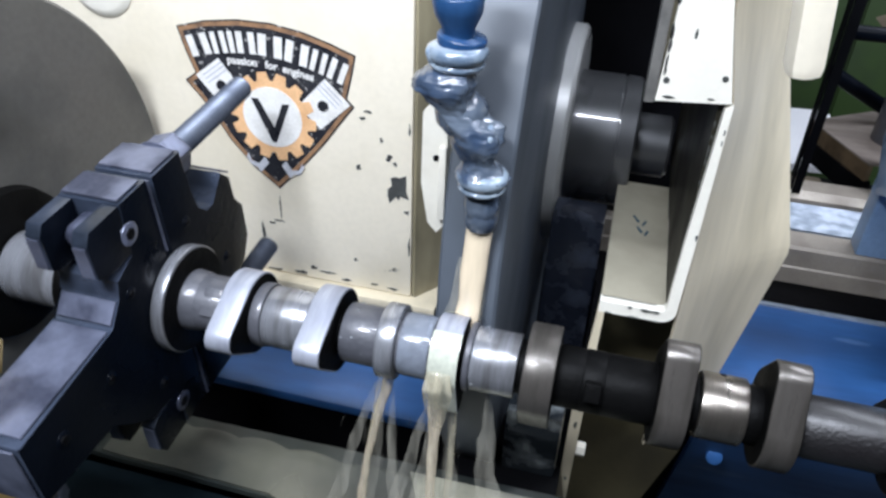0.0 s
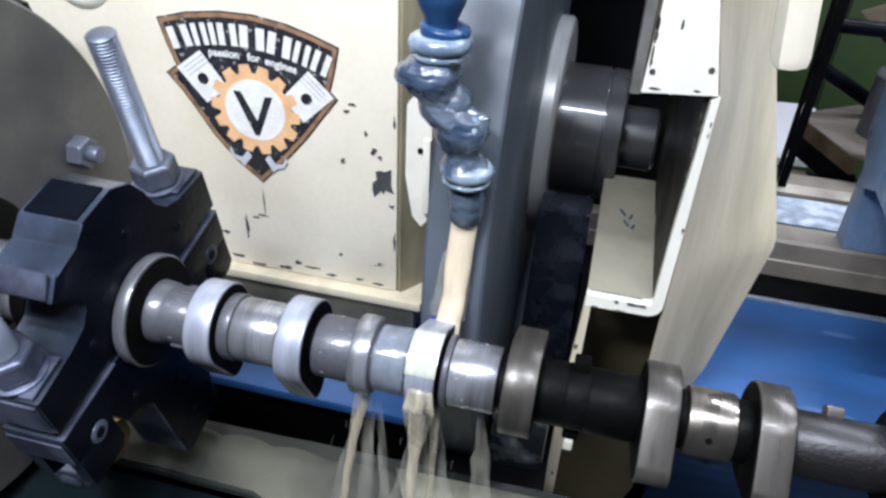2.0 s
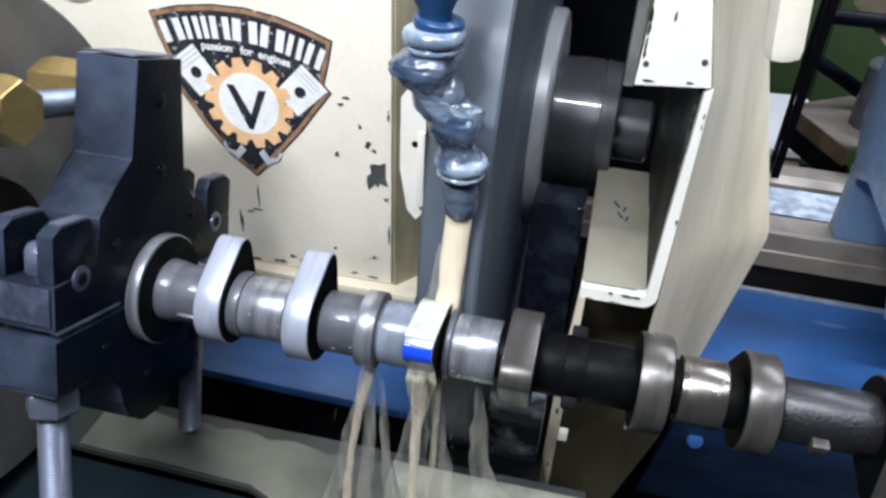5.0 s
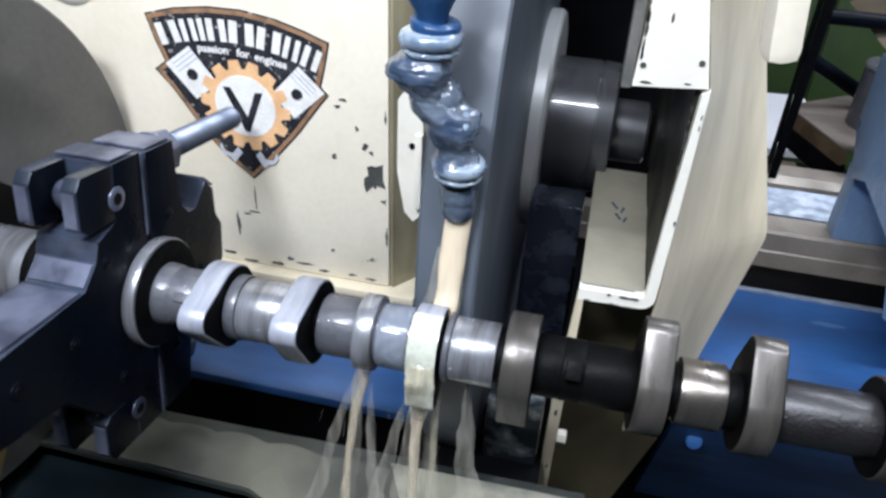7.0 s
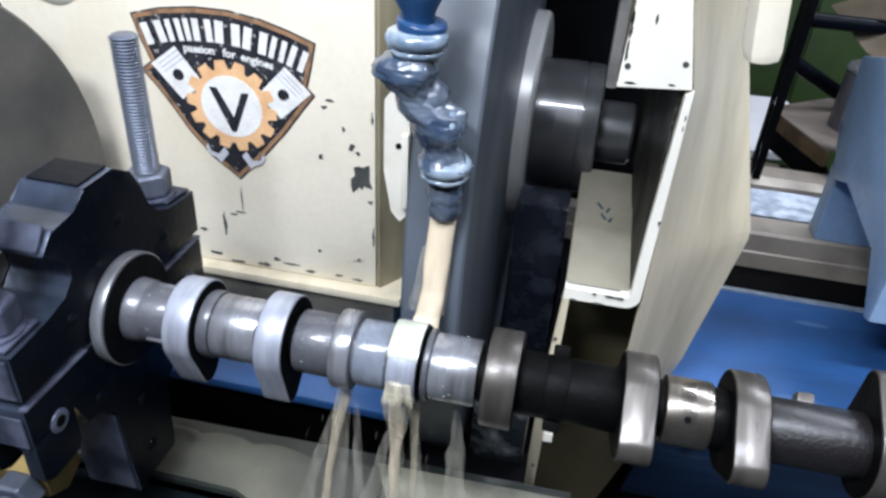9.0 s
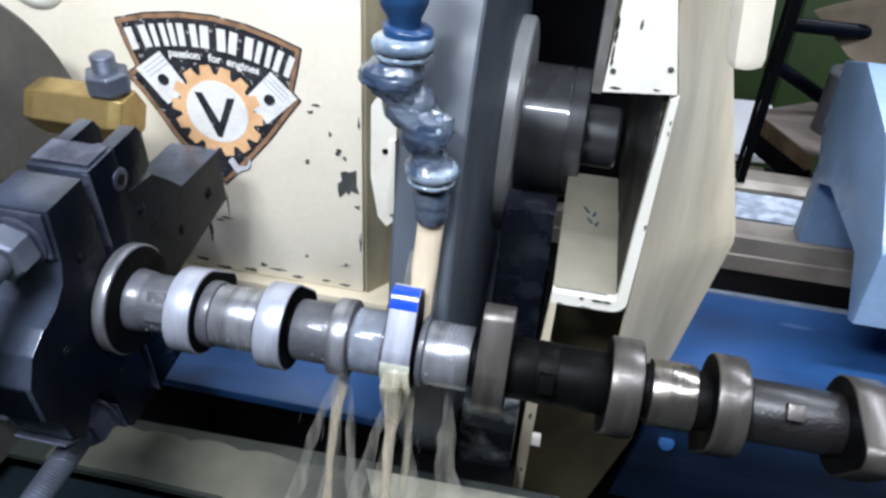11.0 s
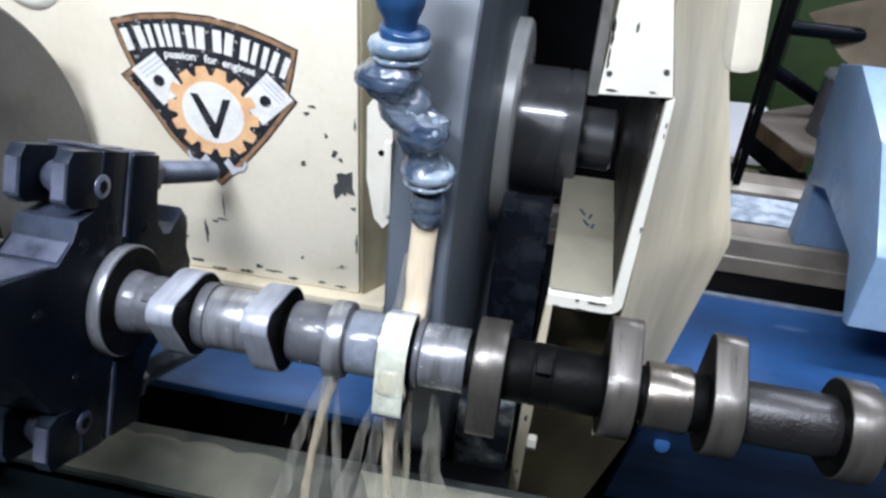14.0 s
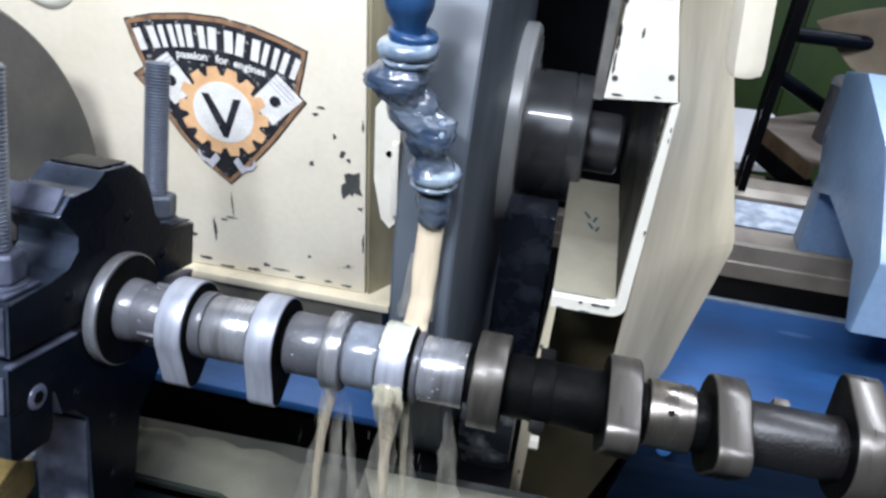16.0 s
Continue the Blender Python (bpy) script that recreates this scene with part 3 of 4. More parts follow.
def build_guard():
    g = root("wheel_guard", "cream painted folded sheet steel guard round the wheel spindle", "machine guard")
    y0, t = 0.12, 0.006
    part("upper_face", flat([(0.0746, 0.1565), (0.1246, 0.1605), (0.1119, 0.2190), (0.1080, 0.2400), (0.1080, 0.60), (0.0773, 0.60), (0.0773, 0.2155)], y0, y0 + 0.012), CREAM_CLEAN, g, "brightly lit upper face with rivet holes", 40)
    part("upper_return", box((0.0672, y0 + 0.003, 0.1535), (0.0744, 0.158, 0.60), 0.001), GREY_ROUGH, g, "rough grey side of the upper box", 40)
    part("upper_floor", box((0.0746, y0 + 0.0125, 0.160), (0.1160, 0.36, 0.166)), SHADED_OLIVE, g)
    part("wall_edge", rounded_edge(y0), CREAM_CLEAN, g, "white front edge of the side wall and floor lip", 40)
    # the wall's inside is coloured dark to stand in for shade
    part("side_wall", box((0.1172, y0 + 0.0082, -0.0185), (0.1233, 0.42, 0.158)), WALL_SHADE, g, "side wall, dark olive inside with painted shade")
    # floor shadow is part of this plate's base colour
    part("floor_plate", box((0.0640, y0 + 0.0042, -0.0290), (0.1170, 0.34, -0.0190), 0.0015), SHADED_CREAM, g, "cream floor plate with a folded lip", 40)
    part("lower_strip", flat([(0.0636, -0.0300), (0.0692, -0.0300), (0.0682, -0.15), (0.0665, -0.36), (0.0560, -0.36), (0.0578, -0.15)], y0 - 0.001, y0 + 0.012), CREAM_PLAIN, g, "narrow grimy edge strip", 40)
    part("lower_side", box((0.0592, y0 + 0.0125, -0.36), (0.0632, 0.199, -0.040)), BLACK, g)
    # back plate below the floor, coloured as it looks in shade
    part("lower_back", flat([(0.0655, -0.031), (0.158, -0.031), (0.166, -0.15), (0.175, -0.252), (0.138, -0.385), (0.0655, -0.50)], 0.20, 0.206), SHADED_OLIVE, g, "brown back plate, shade put into its colour")
    for x, z in ((0.0794, 0.1719), (0.1165, 0.1775)):
        part("rivet_hole", drum(0, 0.0018, 0.0021, 0.0004, 16, Matrix.Translation((x, y0 - 0.0008, z)) @ pose(0, 0, 0, 0, 0, 90)), CHIP, g, "dark rust-edged hole")
    part("paint_chip", flat([(0.088, 0.2275), (0.106, 0.2285), (0.106, 0.234), (0.099, 0.236), (0.091, 0.233)], y0 - 0.0006, y0 + 0.001), CHIP, g)
    # folded cover that slants back to the side
    part("slanted_cover", folded_cover(), CREAM_PLAIN, g, "slanted streaky cream cover", 25)
    part("hanging_arm", rounded_bar(), CREAM, g, "rounded white arm hanging before the cover", 50)
    for k, (dx, dz, s) in enumerate(((0, 0, 1), (0.006, -0.003, 0.8), (0.003, -0.009, 0.9), (0.008, -0.011, 0.7))):
        part("ink_stroke", box((-0.0012, -0.006 * s, 0), (0.0012, 0.006 * s, 0.0005), 0, Matrix.Translation((0.0865 + dx * 1.3, 0.262 + dz * 2.2, -0.0188)) @ pose(0, 0, 0, 0, 0, 25 - 40 * (k % 2))), MARKER, g, "handwritten marker stroke")
    rnd = random.Random(23)

    def nick(x, z, w, h, y):
        pts = [(x + w * rnd.uniform(0.6, 1.2) * math.cos(0.7 * i), z + h * rnd.uniform(0.6, 1.2) * math.sin(0.7 * i)) for i in range(9)]
        part("paint_chip", flat(pts, y - 0.0006, y + 0.001), CHIP, g, "dark nick in the paint")

    for k in range(10):
        nick(rnd.choice((0.1170, 0.1246)), rnd.uniform(-0.01, 0.15), rnd.uniform(0.0005, 0.0011), rnd.uniform(0.001, 0.0035), y0 - 0.001)
    for k in range(7):
        nick(rnd.uniform(0.070, 0.110), rnd.choice((-0.0200, -0.0290)), rnd.uniform(0.0012, 0.004), rnd.uniform(0.0004, 0.0009), y0 - 0.002)
    for k in range(9):
        nick(rnd.uniform(0.0760, 0.0775), rnd.uniform(0.165, 0.24), rnd.uniform(0.0006, 0.0014), rnd.uniform(0.002, 0.007), y0)
    for x, z, w, h in ((0.092, 0.205, 0.0012, 0.0035), (0.104, 0.262, 0.0009, 0.0012), (0.083, 0.1605, 0.004, 0.0008), (0.110, 0.1625, 0.003, 0.0007)):
        nick(x, z, w, h, y0)
    for z in (-0.075, -0.12, -0.165, -0.24):
        nick(0.0632, z, 0.0016, rnd.uniform(0.002, 0.005), y0 - 0.001)
    m = Matrix.Translation((0.0678, 0.124, -0.2007)) @ pose(0, 0, 0, 0, 0, 0)
    part("bolt", hex_bm(0.013, 0.009, m=m), CREAM_CLEAN, g, "cream painted hexagon bolt")
    return g


def rounded_edge(y0):
    """The side wall's front edge, which turns in a round corner into the floor plate's lip."""
    outer = [(0.1262, 0.1600), (0.1258, 0.05), (0.1250, -0.012)]
    outer += [(0.1130 + 0.0120 * math.cos(a), -0.0175 - 0.0120 * math.sin(a)) for a in np.linspace(0.1, math.pi / 2, 8)] + [(0.0640, -0.0300)]
    inner = [(0.0640, -0.0190), (0.1090, -0.0190)] + [(0.1125 + 0.0042 * math.sin(a), -0.0148 - 0.0042 * math.cos(a)) for a in np.linspace(0.2, math.pi / 2, 5)] + [(0.1175, 0.05), (0.1210, 0.1560)]
    return flat(outer + inner, y0 - 0.001, y0 + 0.008)


def folded_cover():
    """The cover's front edge stands at the box; its rear edge follows a stepped outline."""
    bm = bmesh.new()
    rear = [(0.150, 0.60), (0.1735, 0.158), (0.2155, 0.006), (0.2160, -0.004), (0.1918, -0.153), (0.1855, -0.175)]
    rows = []
    for i in range(len(rear) - 1):
        n = 8
        for k in range(n):
            s = k / n
            rows.append(tuple(p + (q - p) * s for p, q in zip(rear[i], rear[i + 1])))
    rows.append(rear[-1])
    cols = 8
    grid = []
    for xr, z in rows:
        line = []
        for j in range(cols + 1):
            s = j / cols
            front = 0.1266 if z < 0.1605 else max(0.1083, 0.1250 - 0.217 * (z - 0.1605))
            x = front + (xr - front) * s
            y = 0.1215 + 0.0935 * s + 0.010 * math.sin(math.pi * s)
            line.append(bm.verts.new((x, y, z)))
        grid.append(line)
    for i in range(len(grid) - 1):
        for j in range(cols):
            bm.faces.new((grid[i][j], grid[i][j + 1], grid[i + 1][j + 1], grid[i + 1][j]))
    r = bmesh.ops.extrude_face_region(bm, geom=list(bm.faces))
    bmesh.ops.translate(bm, vec=(-0.001, 0.005, 0), verts=[v for v in r["geom"] if isinstance(v, bmesh.types.BMVert)])
    return bm


def rounded_bar():
    bm = bmesh.new()
    add_box(bm, (-0.0098, -0.012, -0.014), (0.0098, 0.012, 0.2), 0.008)
    bmesh.ops.transform(bm, matrix=Matrix.Translation((0.1445, 0.05, 0.2215)) @ pose(0, 0, 0, 0, -7, 8), verts=bm.verts)
    return bm


def build_wheel_back():
    b = root("splash_plate", "black backing sheet and sludge wall behind the wheel", "machine cover")
    # plate and upper_shade fill the dark gap, its shade put into their black
    part("plate", box((-0.10, 0.52, -0.5), (0.165, 0.53, 0.62)), BLACK, b, "black backing sheet for the dark gap")
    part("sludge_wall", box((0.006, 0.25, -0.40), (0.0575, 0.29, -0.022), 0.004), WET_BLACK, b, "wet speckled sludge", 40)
    part("upper_shade", box((-0.125, 0.46, 0.30), (0.068, 0.50, 0.60)), BLACK, b, "black sheet standing in for the hood's shade")
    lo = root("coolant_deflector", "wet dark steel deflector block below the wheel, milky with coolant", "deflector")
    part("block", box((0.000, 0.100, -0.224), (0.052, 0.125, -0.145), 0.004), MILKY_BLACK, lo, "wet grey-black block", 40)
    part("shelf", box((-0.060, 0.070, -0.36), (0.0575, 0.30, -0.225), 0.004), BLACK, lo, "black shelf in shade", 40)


def build_nozzle():
    n = root("coolant_nozzle", "blue segmented coolant hose smeared with grey slime, above the wheel", "coolant hose")
    chain = [(-0.047, 0.250, 0.0185, HOSE_BLUE), (-0.0455, 0.226, 0.0155, HOSE_BLUE), (-0.044, 0.203, 0.0150, HOSE_BLUE), (-0.0465, 0.183, 0.0150, HOSE_BLUE),
             (-0.040, 0.166, 0.0165, GOO), (-0.031, 0.149, 0.0155, GOO), (-0.0245, 0.124, 0.0140, GOO), (-0.0240, 0.104, 0.0120, GOO)]
    for k, (x, z, r, mat) in enumerate(chain):
        nx, nz = (chain[k + 1][0], chain[k + 1][1]) if k + 1 < len(chain) else (x + 0.0005, z - 0.015)
        lean = math.degrees(math.atan2(nx - x, z - nz))
        h = 0.012
        prof = [(-h, r * 0.62), (-h * 0.8, r * 0.84), (-h * 0.2, r), (h * 0.3, r * 0.96), (h * 0.75, r * 0.72), (h, r * 0.58)]
        if mat is HOSE_BLUE:
            prof = [(-h, r * 0.95), (-h * 0.9, r), (-h * 0.1, r * 0.9), (h * 0.6, r * 0.62), (h, r * 0.58)]
        m = Matrix.Translation((x, 0.03, z)) @ pose(0, 0, 0, 0, -lean, 0) @ pose(0, 0, 0, 0, 90, 0)
        part("hose_segment", lathe(prof, 32, m, 0.18 if mat is not HOSE_BLUE else 0.03), mat, n, "blue plastic hose joint" if mat is HOSE_BLUE else "joint under grey slime", 60)
    m = Matrix.Translation((-0.0238, 0.03, 0.0935)) @ pose(0, 0, 0, 0, 90, 0)
    part("nozzle_tip", lathe([(-0.012, 0.0105), (-0.004, 0.0115), (0.004, 0.0105), (0.006, 0.009)], 28, m), GOO, n, "grey nozzle tip", 50)
    rnd = random.Random(7)
    part("slime_sleeve", ribbon([(-0.0450, 0.026, 0.196, 0.0125, 0.0125), (-0.0470, 0.026, 0.184, 0.0165, 0.0150), (-0.0440, 0.025, 0.172, 0.0135, 0.0135), (-0.0360, 0.025, 0.162, 0.0175, 0.0150), (-0.0290, 0.025, 0.150, 0.0150, 0.0140), (-0.0275, 0.026, 0.138, 0.0120, 0.0120), (-0.0245, 0.027, 0.128, 0.0145, 0.0135)], 31, 40, 0.22, 0.0013), GOO, n, "dripping grey slime round the joints", 80)
    for x, z, r in ((-0.0445, 0.2035, 0.0185), (-0.0245, 0.1245, 0.0172)):
        m = Matrix.Translation((x, 0.028, z)) @ pose(0, 0, 0, 0, 90, 0)
        part("joint_ring", lathe([(-0.007, r * 0.8), (-0.0055, r * 0.95), (-0.002, r), (0.001, r * 0.94), (0.0025, r * 0.8), (0.004, r * 0.92), (0.0065, r * 0.86), (0.008, r * 0.7)], 36, m, 0.05), GOO_LIGHT, n, "pale wet joint ring", 80)
    for sx, sz, r in ((-0.058, 0.205, 0.005), (-0.0225, 0.158, 0.007)):
        bm = bmesh.new()
        bmesh.ops.create_icosphere(bm, subdivisions=3, radius=r, matrix=Matrix.Translation((sx, 0.022, sz)))
        for v in bm.verts:
            v.co += 0.003 * Vector(noise.noise_vector(v.co * 110))
        part("slime_lump", bm, GOO_LIGHT, n, "pale wet slime blob", 80)
    lv = root("cream_lever", "cream painted rounded lever beside the coolant hose", "lever")
    pts = [(-0.0095, 0.047), (-0.004, 0.054), (0.004, 0.054), (0.009, 0.045), (0.0105, 0.0), (0.009, -0.046), (0.003, -0.053), (-0.004, -0.045), (-0.010, -0.01)]
    part("blade", flat([(-0.0745 + x, 0.088 + z) for x, z in pts], 0.095, 0.103), CREAM_CLEAN, lv, "rounded cream blade", 30)
    part("rib", box((-0.070, 0.089, 0.05), (-0.064, 0.0945, 0.112), 0.002), CREAM_CLEAN, lv, "", 40)
    part("pin", drum(0.0942, 0.22, 0.0025, 0.0005, 20, Matrix.Translation((-0.073, 0, 0.1)) @ pose(0, 0, 0, 0, 0, 90)), FORGED_DARK, lv)


# ---------- work piece ----------
BASE_R, NOSE_D, NOSE_R = 0.027, 0.037, 0.0100


def lobe_poly(angle, base=BASE_R, dist=NOSE_D, nose=NOSE_R, n=72):
    """The hull of a base circle and a nose circle, nose at the angle in degrees."""
    out = []
    cut = math.acos((base - nose) / dist)
    for i in range(n):
        a = 2 * math.pi * i / n - math.pi
        if abs(a) < cut:
            c, s = dist + nose * math.cos(a), nose * math.sin(a)
        else:
            c, s = base * math.cos(a), base * math.sin(a)
        w = radians(angle)
        out.append((c * math.cos(w) - s * math.sin(w), c * math.sin(w) + s * math.cos(w)))
    return out


def grown(poly, k):
    """The outline moved in or out by k metres."""
    n = len(poly)
    out = []
    for i in range(n):
        (ay, az), (by, bz) = poly[i - 1], poly[(i + 1) % n]
        ty, tz = by - ay, bz - az
        q = math.hypot(ty, tz) or 1
        out.append((poly[i][0] + k * tz / q, poly[i][1] - k * ty / q))
    return out


def lobe_bm(x0, x1, angle, **k):
    poly = lobe_poly(angle, **k)
    bm = bmesh.new()
    b = 0.0009
    rings = [[bm.verts.new((x, y, z)) for y, z in grown(poly, g)] for x, g in ((x0, -b), (x0 + b * 0.4, -b * 0.3), (x0 + b, 0), (x1 - b, 0), (x1 - b * 0.4, -b * 0.3), (x1, -b))]
    n = len(poly)
    for p, q in zip(rings, rings[1:]):
        for i in range(n):
            bm.faces.new((p[i], p[(i + 1) % n], q[(i + 1) % n], q[i]))
    bm.faces.new(rings[0])
    bm.faces.new(rings[-1])
    return bm


def film_bm(x0, x1, angle, lo, hi, thick):
    """A film over the part of a lobe whose outline lies between two angles (degrees)."""
    poly = grown(lobe_poly(angle, n=96), thick)
    bm = bmesh.new()
    rows = []
    dense = []
    for p, q in zip(poly, poly[1:] + poly[:1]):
        k = max(1, int(math.dist(p, q) / 0.003))
        dense += [(p[0] + (q[0] - p[0]) * i / k, p[1] + (q[1] - p[1]) * i / k) for i in range(k)]
    pts = [p for p in dense if (math.degrees(math.atan2(p[1], p[0])) - lo) % 360 < hi - lo]
    pts.sort(key=lambda p: (math.degrees(math.atan2(p[1], p[0])) - lo) % 360)
    for k, (y, z) in enumerate(pts):
        edge = min(k, len(pts) - 1 - k)
        q = 0.85 if edge == 0 else 1.0
        wig = 0.0015 * noise.noise((k * 0.6, angle, 0))
        rows.append([bm.verts.new((x0 + (x1 - x0) * s + wig * (1 - s) * 0.3, y * (1 if edge else 0.985), z * (1 if edge else 0.985))) for s in (0, 0.25, 0.5, 0.75, 1)])
    for p, q in zip(rows, rows[1:]):
        for i in range(4):
            bm.faces.new((p[i], p[i + 1], q[i + 1], q[i]))
    return bm


LOBE_3 = -15  # nose of the lobe under the wheel


def build_camshaft():
    c = root("camshaft", "wet steel camshaft with ground lobes and dark forged core", "camshaft")
    fit = [  # name, start, end, radius, material, label
        ("shaft", -0.2300, 0.3500, 0.0180, FORGED_DARK, "through core"),
        ("flange", -0.2438, -0.2345, 0.0415, FORGED, "round flange with a bright rim"),
        ("core", -0.2431, -0.2012, 0.0215, FORGED, "wet grey core with a flat"),
        ("core", -0.1774, -0.1688, 0.0240, FORGED, "shoulder beside the lobe"),
        ("journal", -0.1687, -0.1354, 0.0228, POLISHED, "polished bearing journal"),
        ("core", -0.1093, -0.082, 0.0218, FORGED, "wet grey core"),
        ("ring", -0.0819, -0.0686, 0.0272, POLISHED, "thin polished ring"),
        ("core", -0.0685, -0.0429, 0.0222, FORGED, "wet grey core"),
        ("core", -0.0201, -0.0157, 0.0245, FORGED, "shoulder beside the lobe"),
        ("journal", -0.0156, 0.0158, 0.0225, POLISHED, "polished bearing journal"),
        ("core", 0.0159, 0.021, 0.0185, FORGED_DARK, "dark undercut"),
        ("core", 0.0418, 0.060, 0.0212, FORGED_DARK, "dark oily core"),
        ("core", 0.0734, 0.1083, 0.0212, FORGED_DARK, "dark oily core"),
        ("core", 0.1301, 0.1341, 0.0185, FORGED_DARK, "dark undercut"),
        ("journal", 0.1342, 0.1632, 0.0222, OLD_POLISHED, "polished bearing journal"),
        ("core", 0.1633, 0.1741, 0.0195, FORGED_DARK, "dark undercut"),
        ("core", 0.1961, 0.2562, 0.0205, FORGED_ROUGH, "rough wet forged core"),
        ("core", 0.2781, 0.3077, 0.0205, FORGED_ROUGH, "dark rough core"),
        ("journal", 0.3078, 0.3554, 0.0222, OLD_POLISHED, "polished bearing journal"),
    ]
    for name, a, b, r, mat, label in fit:
        ob = part(name, drum(a, b, r, 0.0012, 56), mat, c, label, 35)
        if name == "flange":
            ob.data.materials.clear()
            ob.data.materials.append(POLISHED)
    part("flange_face", lathe([(-0.2346, 0.0385), (-0.2337, 0.0400), (-0.2333, 0.024)], 56), FORGED_DARK, c, "dark oily flange face", 35)
    part("neck", lathe([(-0.2334, 0.0235), (-0.2245, 0.0226), (-0.2225, 0.0216)], 48), FORGED, c, "", 50)
    lobes = [(-0.1977, -0.1785, 259, GROUND), (-0.1320, -0.1130, 253, GROUND), (-0.0425, -0.0230, LOBE_3, GROUND), (0.0208, 0.0415, -6, OLD_GROUND),
             (0.1068, 0.1270, 180, OLD_GROUND), (0.1725, 0.1925, 180, OLD_GROUND), (0.2542, 0.2749, 63, OLD_GROUND)]
    for x0, x1, a, mat in lobes:
        size = {} if a == LOBE_3 else dict(base=0.0310, dist=0.0362, nose=0.0115) if mat is GROUND else dict(base=0.0328, dist=0.0370, nose=0.0116)
        ob = part("lobe", lobe_bm(x0, x1, a, **size), mat, c, "freshly ground bright cam lobe" if mat is GROUND else "used browned cam lobe", 30)
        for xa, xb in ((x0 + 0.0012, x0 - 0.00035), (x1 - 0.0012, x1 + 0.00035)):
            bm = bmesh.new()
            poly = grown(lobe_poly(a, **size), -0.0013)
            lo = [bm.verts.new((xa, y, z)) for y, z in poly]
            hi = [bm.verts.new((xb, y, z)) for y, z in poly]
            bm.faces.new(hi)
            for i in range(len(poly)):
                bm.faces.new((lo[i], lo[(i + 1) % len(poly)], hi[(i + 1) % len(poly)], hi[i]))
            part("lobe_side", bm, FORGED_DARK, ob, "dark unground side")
    # narrow ring with two lugs, a pin boss and an oil hole
    part("ring", drum(0.0597, 0.0737, 0.0214, 0.0005, 48), FORGED_DARK, c, "narrow dark ring", 35)
    for a in (59, 239):
        m = pose(0, 0, 0, a, 0, 0)
        part("lug", box((0.0617, 0.019, -0.0065), (0.0722, 0.0280, 0.0065), 0.0015, m), FORGED_DARK, c, "small worn lug", 40)
    part("boss", box((0.2155, 0.017, -0.0055), (0.2259, 0.0262, 0.0055), 0.0015, pose(0, 0, 0, 35, 0, 0)), OLD_GROUND, c, "small square boss", 40)
    part("oil_hole", drum(0.0215, 0.0226, 0.0022, 0.0003, 16, Matrix.Translation((0.1474, 0, 0)) @ pose(0, 0, 0, 149, 0, 0) @ pose(0, 0, 0, 0, 0, 90)), BLACK, c, "small black oil hole")
    part("flat", box((-0.216, 0.0150, -0.0105), (-0.2022, 0.0212, 0.0105), 0.001, pose(0, 0, 0, 137 - 86, 0, 0)), FORGED, c, "wrench flat", 30)
    part("flat", box((-0.216, 0.0150, -0.0105), (-0.2022, 0.0212, 0.0105), 0.001, pose(0, 0, 0, 137 + 86, 0, 0)), FORGED, c, "wrench flat", 30)
    for lo, hi in ((64, 140), (194, 338)):
        part("coolant_film", film_bm(-0.0428, -0.0227, LOBE_3, lo, hi, 0.0009), COOLANT_FILM, c, "milky coolant clinging to the lobe", 60)
    rnd = random.Random(14)
    bm = bmesh.new()
    for xa, xb, rad in ((-0.228, -0.202, 0.0216), (-0.168, -0.136, 0.0229), (-0.109, -0.083, 0.0219), (-0.068, -0.044, 0.0223), (-0.015, 0.015, 0.0226)):
        for _ in range(16):
            a, q = rnd.uniform(0, 2 * math.pi), rnd.uniform(0.0003, 0.0008)
            m = pose(0, 0, 0, math.degrees(a), 0, 0) @ Matrix.Translation((rnd.uniform(xa, xb), rad, 0)) @ Matrix.Diagonal((q * rnd.uniform(0.8, 1.8), q * 0.5, q, 1))
            bmesh.ops.create_icosphere(bm, subdivisions=2, radius=1, matrix=m)
    tagged(part("wet_spatter", bm, DROPLET, c, "fine wet coolant spatter", 80), kind="stuff")
    part("blue_mark", film_bm(-0.0421, -0.0234, LOBE_3, LOBE_3 - 3, LOBE_3 + 19, 0.0005), BLUE_MARK, c, "bright blue layout paint on the nose", 60)
    part("coolant_film", lathe([(-0.066, 0.0225), (-0.063, 0.0229), (-0.047, 0.0231), (-0.045, 0.0226)], 40, None, 0.02), WET_FILM, c, "thin wet film", 60)
    return c


def lighten_flanks(ob):
    """Flanks across the axis get scuffs plus painted light; faces along it stay shade-black."""
    ob.data.materials.append(CHUCK_LIT_WORN)
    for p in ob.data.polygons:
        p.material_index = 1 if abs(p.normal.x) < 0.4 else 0


